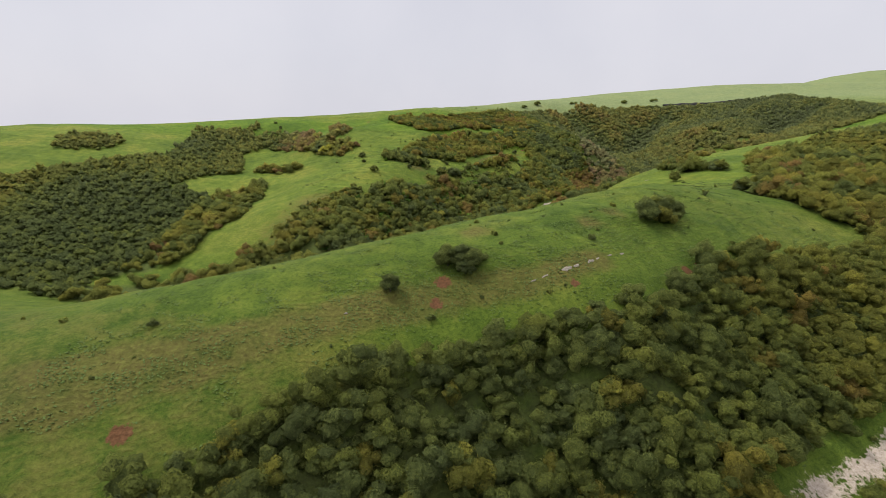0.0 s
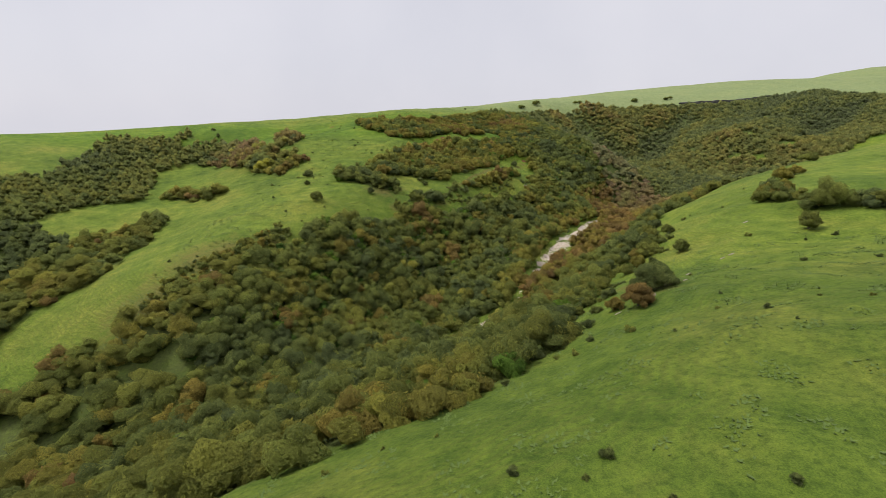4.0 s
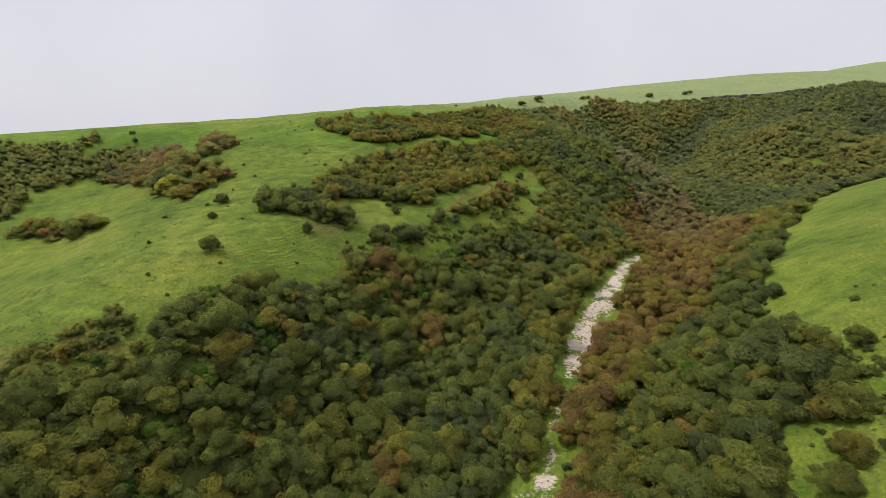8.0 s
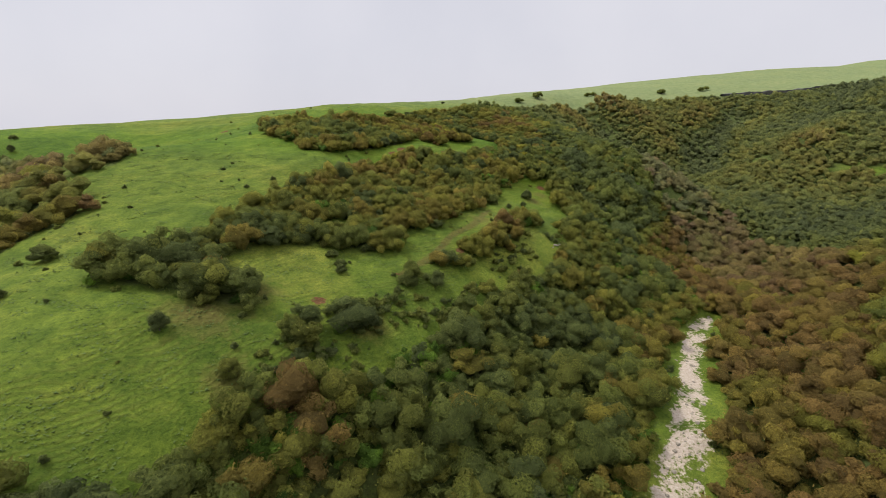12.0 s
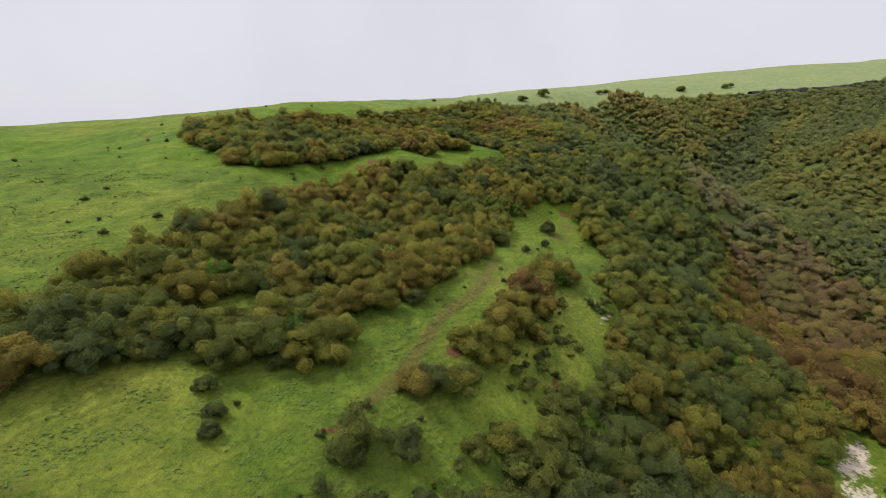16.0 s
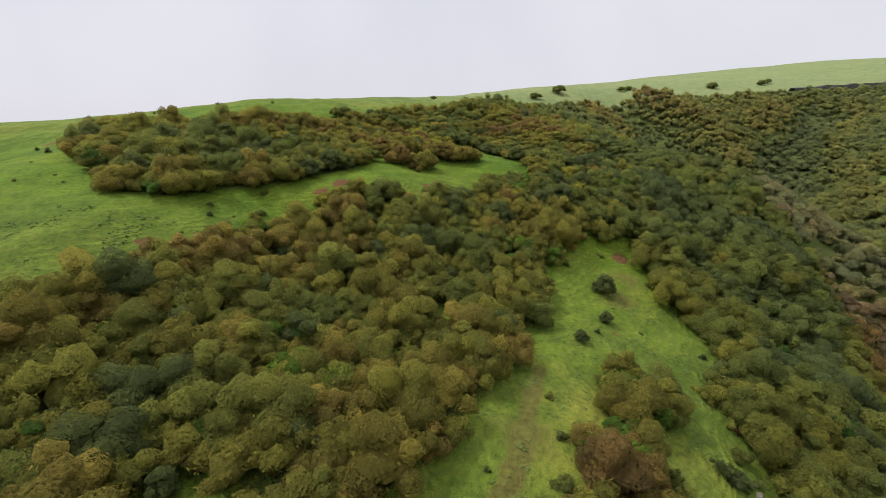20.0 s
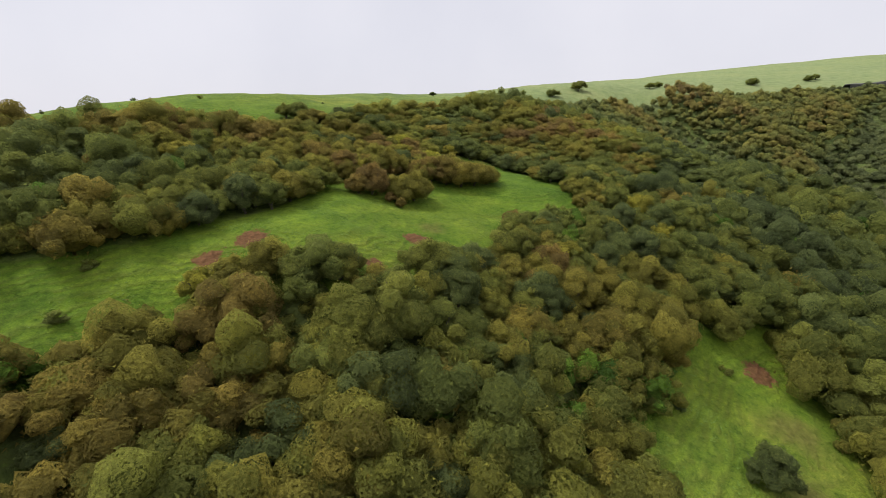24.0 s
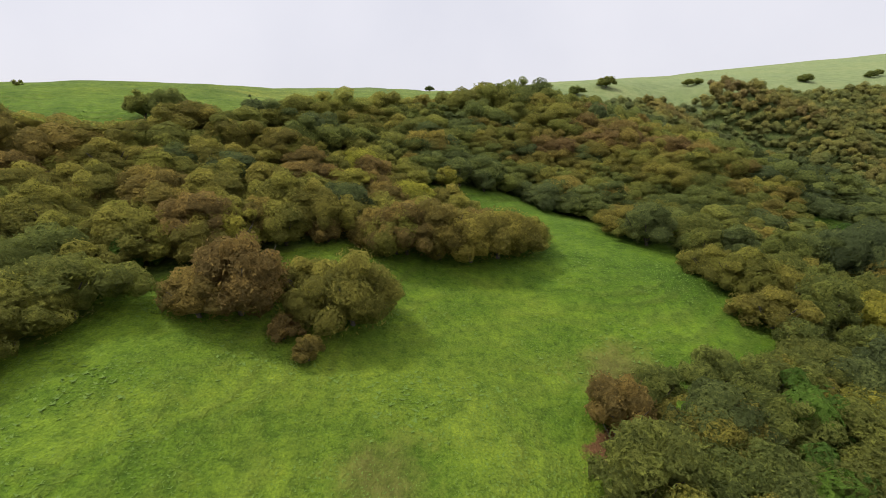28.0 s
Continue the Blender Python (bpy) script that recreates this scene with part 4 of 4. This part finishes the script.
pick = pick[np.argsort(hashed(bx[pick], by[pick], 65))][:290]
bz = land(bx, by)
for n, i in enumerate(pick):
    h = float(hashed(bx[i], by[i], 66))
    s = 0.4 + 0.9 * h * h + 0.35 * bool(near_edge[i])
    bush = new("shrub", SHRUBS[n % len(SHRUBS)])
    bush.matrix_basis = Matrix.LocRotScale((bx[i], by[i], bz[i] - 0.06), Euler((0, 0, 6.28 * h)), (s, s, s * 0.95))
    tagged(bush, "small dark green shrub in the grass" if near_edge[i] == False else "low leafy shrub at the edge of the wood", "shrub", "shrubs on the pasture")


def tussocks(name, label, x0, x1, y0, y1, step, seed, width, high, blades, limit, mat, rows=0.0, belts=()):
    """Grass tufts and broad-leaved herbs, as one object of many small leaves."""
    x, y = scatter(x0, x1, y0, y1, step, seed)
    high_rows = rows * np.sin(8.5 * (land(x, y) + 1.5 * value_noise(x, y, 8, seed + 4))) if rows else 0.0
    for line in belts:
        high_rows = high_rows + 0.3 * np.clip(1 - from_line(line, x, y) / 5, 0, 1)
    ok = (from_line(WADI, x, y) > 0.5) & (from_line(LOWER_WADI, x, y) > 0.5) & (value_noise(x, y, 2.6, seed + 2) + 0.35 * hashed(x, y, seed + 3) + high_rows > limit) & ~wood_cover(x, y)
    for cx, cy, r in SOIL:
        ok &= np.hypot(x - cx, y - cy) > r
    x, y = x[ok], y[ok]
    z = land(x, y)
    m = len(x)
    r = np.random.default_rng(seed)
    s = width * r.uniform(0.5, 1.5, (m, 1))
    verts, normals = [], []
    for k in range(blades):
        a = r.uniform(0, 6.28, m)
        way = np.c_[np.cos(a), np.sin(a), np.zeros(m)]
        across = np.c_[-np.sin(a), np.cos(a), np.zeros(m)]
        foot = np.c_[x, y, z - 0.02] - way * s * 0.3
        up = np.c_[np.zeros(m), np.zeros(m), high * r.uniform(0.5, 1.4, m)]
        verts.append(np.stack([foot + across * s * 0.4, foot - across * s * 0.4, foot + way * s * 1.2 + up], 1))
        lit = -0.35 * way + (0, 0, 1)
        normals.append(np.repeat(lit[:, None], 3, 1))
    verts, normals = np.stack(verts, 1).reshape(-1, 3), np.stack(normals, 1).reshape(-1, 3)
    normals /= np.linalg.norm(normals, axis=1)[:, None]
    me = mesh_of(name, verts, None, np.arange(len(verts)).reshape(-1, 3), mat, True, None, normals)
    tagged(new(name, me), label, "grass", "", "stuff")


WEEDS = plain_material("coarse_weeds", [(0.3, (0.056, 0.090, 0.015)), (0.7, (0.108, 0.162, 0.024))], 1.5)
tussocks("lane_grass", "lush green grass on the upper lane", 4, 54, 352, 408, 0.22, 71, 0.085, 0.045, 3, 0.3, HERB)
tussocks("lane_herbs", "darker broad-leaved herbs in the grass", 0, 54, 345, 408, 0.42, 73, 0.15, 0.08, 4, 0.92, HERB)
tussocks("terrace_grass", "coarse green weeds on the terrace", -72, 68, 170, 345, 0.52, 75, 0.26, 0.15, 4, 0.9, WEEDS, 0.22)
tussocks("spur_grass", "coarse grass tussocks on the spur", -50, 95, 40, 170, 0.42, 79, 0.24, 0.16, 4, 0.97, WEEDS, 0.16, (SPUR_TRACK, SPUR_BAND))


def stone_shape(seed):
    """A worn, uneven stone of about one metre."""
    bm = bmesh.new()
    bmesh.ops.create_icosphere(bm, subdivisions=2, radius=0.5)
    for v in bm.verts:
        n = noise.noise(v.co * 2.2 + Vector((seed * 3.1, 0, 0)))
        v.co *= 1 + 0.75 * n
        v.co.z *= 0.6
    v = np.array([tuple(p.co) for p in bm.verts])
    f = np.array([[p.index for p in face.verts] for face in bm.faces])
    bm.free()
    return v, f


STONES = [stone_shape(k) for k in range(5)]


def stones(name, label, xs, ys, sizes):
    V, T, n = [], [], 0
    zs = land(xs, ys)
    for x, y, z, s in zip(xs, ys, zs, sizes):
        v, f = STONES[int(float(hashed(x, y, 91)) * 997) % 5]
        a = 6.28 * float(hashed(x, y, 92))
        V.append(np.c_[(v[:, 0] * math.cos(a) - v[:, 1] * math.sin(a)) * s + x, (v[:, 0] * math.sin(a) + v[:, 1] * math.cos(a)) * s + y, v[:, 2] * s + z - 0.35])
        T.append(f + n)
        n += len(v)
    me = mesh_of(name, np.concatenate(V), None, np.concatenate(T), ROCK, True)
    tagged(new(name, me), label, "stones", "", "stuff")


sx, sy = scatter(0, 100, 165, 305, 1.1, 95)
ok = (from_line(WADI, sx, sy) < 0.6) & (hashed(sx, sy, 96) > 0.7)
stones("wadi_stones", "pale limestone stones in the dry stream bed", sx[ok], sy[ok], 0.25 + 0.55 * hashed(sx[ok], sy[ok], 97) ** 2)
ROCKS = [(54, 313, 1.9), (55.5, 314.2, 1.2), (53, 311.6, 0.9), (-54, 194, 1.3), (-50, 196, 1.6), (-53, 182, 1.4), (-62, 182, 1.2), (-45, 186, 1.1), (-48, 206, 1.0), (-14, 59.6, 0.8)]
for n, (x, y, s) in enumerate(ROCKS):
    v, f = STONES[n % 5]
    rock = new("rock", mesh_of("rock", v * (s * 0.9, s * 0.62, s * 0.42), None, f, ROCK, False))
    rock.matrix_basis = pose(x, y, land_at(x, y) - 0.02 * s, 0, 0, 47 * n)
    tagged(rock, "weathered pale limestone boulder half sunk in turf", "rock", "boulders on the slopes")


# bare slabs of bedrock in the turf: x, y, length, width, direction
SLABS = [(20.2, 69.4, 2.6, 0.9, 22), (22.0, 70.1, 1.5, 0.6, 30), (24.5, 71.2, 2.0, 0.7, 28), (26.0, 72.0, 1.0, 0.3, 30), (28.4, 73.2, 1.2, 0.25, 30), (31.0, 74.6, 1.5, 0.4, 30), (16.4, 68.1, 1.6, 0.3, 20), (14.4, 67.4, 1.2, 0.25, 18),
         (41, 147, 2.2, 0.5, 55), (42, 144.3, 2.6, 0.7, 60), (50, 150, 1.6, 0.5, 40), (54, 156, 2.4, 0.5, 35), (35, 141, 1.4, 0.5, 20), (67, 164, 3.0, 0.6, 30), (64, 162, 2.0, 0.4, 30), (48, 152, 1.5, 0.4, 50), (83, 184, 2.4, 0.6, 20),
         (-53, 182, 2.6, 0.6, 10), (-47, 183, 2.0, 0.4, 15), (-51, 196, 2.4, 0.6, 12), (-46, 205, 1.8, 0.5, 30), (-60, 183, 2.0, 0.4, 5)]
for n, (x, y, long, wide, way) in enumerate(SLABS):
    ca, sa, rim = math.cos(radians(way)), math.sin(radians(way)), 22
    lx, ly = [0.0], [0.0]
    for ring in (0.6, 1.0, 1.12):
        for k in range(rim):
            a = 6.2832 * k / rim
            r = ring * (0.72 + 0.5 * noise.noise(Vector((2.1 * math.cos(a), 2.1 * math.sin(a), 1.7 * n))))
            lx.append(0.5 * long * r * math.cos(a))
            ly.append(0.5 * wide * r * math.sin(a))
    lx, ly = np.array(lx), np.array(ly)
    px, py = x + lx * ca - ly * sa, y + lx * sa + ly * ca
    lift = np.r_[0.13, np.full(rim, 0.12), np.full(rim, 0.09), np.full(rim, -0.12)] + 0.05 * (hashed(px * 7, py * 7, 98) - 0.5)
    ids = np.arange(rim)
    nxt = (ids + 1) % rim
    tris = np.c_[np.zeros(rim, int), 1 + ids, 1 + nxt]
    quads = np.concatenate([np.c_[1 + q * rim + ids, 1 + (q + 1) * rim + ids, 1 + (q + 1) * rim + nxt, 1 + q * rim + nxt] for q in (0, 1)])
    slab = new("rock_slab", mesh_of("rock_slab", np.c_[px - x, py - y, land(px, py) + lift - land_at(x, y)], quads, tris, ROCK))
    slab.matrix_basis = pose(x, y, land_at(x, y))
    tagged(slab, "bare pale limestone slab worn flat in the turf", "rock", "bare slabs in the pasture")


def rock_ledge(points, high, deep):
    """A low broken cliff along a line of the plan."""
    bm = bmesh.new()
    rows = []
    for k in range(61):
        s = k / 60 * (len(points) - 1)
        i = min(int(s), len(points) - 2)
        x = points[i][0] + (points[i + 1][0] - points[i][0]) * (s - i)
        y = points[i][1] + (points[i + 1][1] - points[i][1]) * (s - i)
        z = land_at(x, y) + 1.8
        n = [noise.noise(Vector((k * 0.35, q * 1.7, 3.3))) for q in range(5)]
        rows.append([bm.verts.new(p) for p in ((x, y - deep + n[0], z - high - 1), (x, y - deep * 0.7 + n[1], z - high * 0.4), (x, y - deep * 0.6 + n[2], z + 0.6 + 0.6 * n[3]), (x, y + 1.5, z + 0.7 + 0.6 * n[4]), (x, y + 3, z - 1))])
    for a, c in zip(rows, rows[1:]):
        for q in range(4):
            bm.faces.new((a[q], c[q], c[q + 1], a[q + 1]))
    me = bpy.data.meshes.new("rock_ledge")
    bm.normal_update()
    bm.to_mesh(me)
    bm.free()
    me.materials.append(CLIFF)
    tagged(new("rock_ledge", me), "dark broken rock ledge along the plateau's rim", "cliff")


CLIFF = plain_material("dark_rock", [(0.3, (0.035, 0.035, 0.033)), (0.7, (0.12, 0.115, 0.10))], 0.6, 0.95, 0.4)
rock_ledge([(268, 574), (290, 572), (312, 570), (335, 571), (362, 574)], 6.0, 3.0)
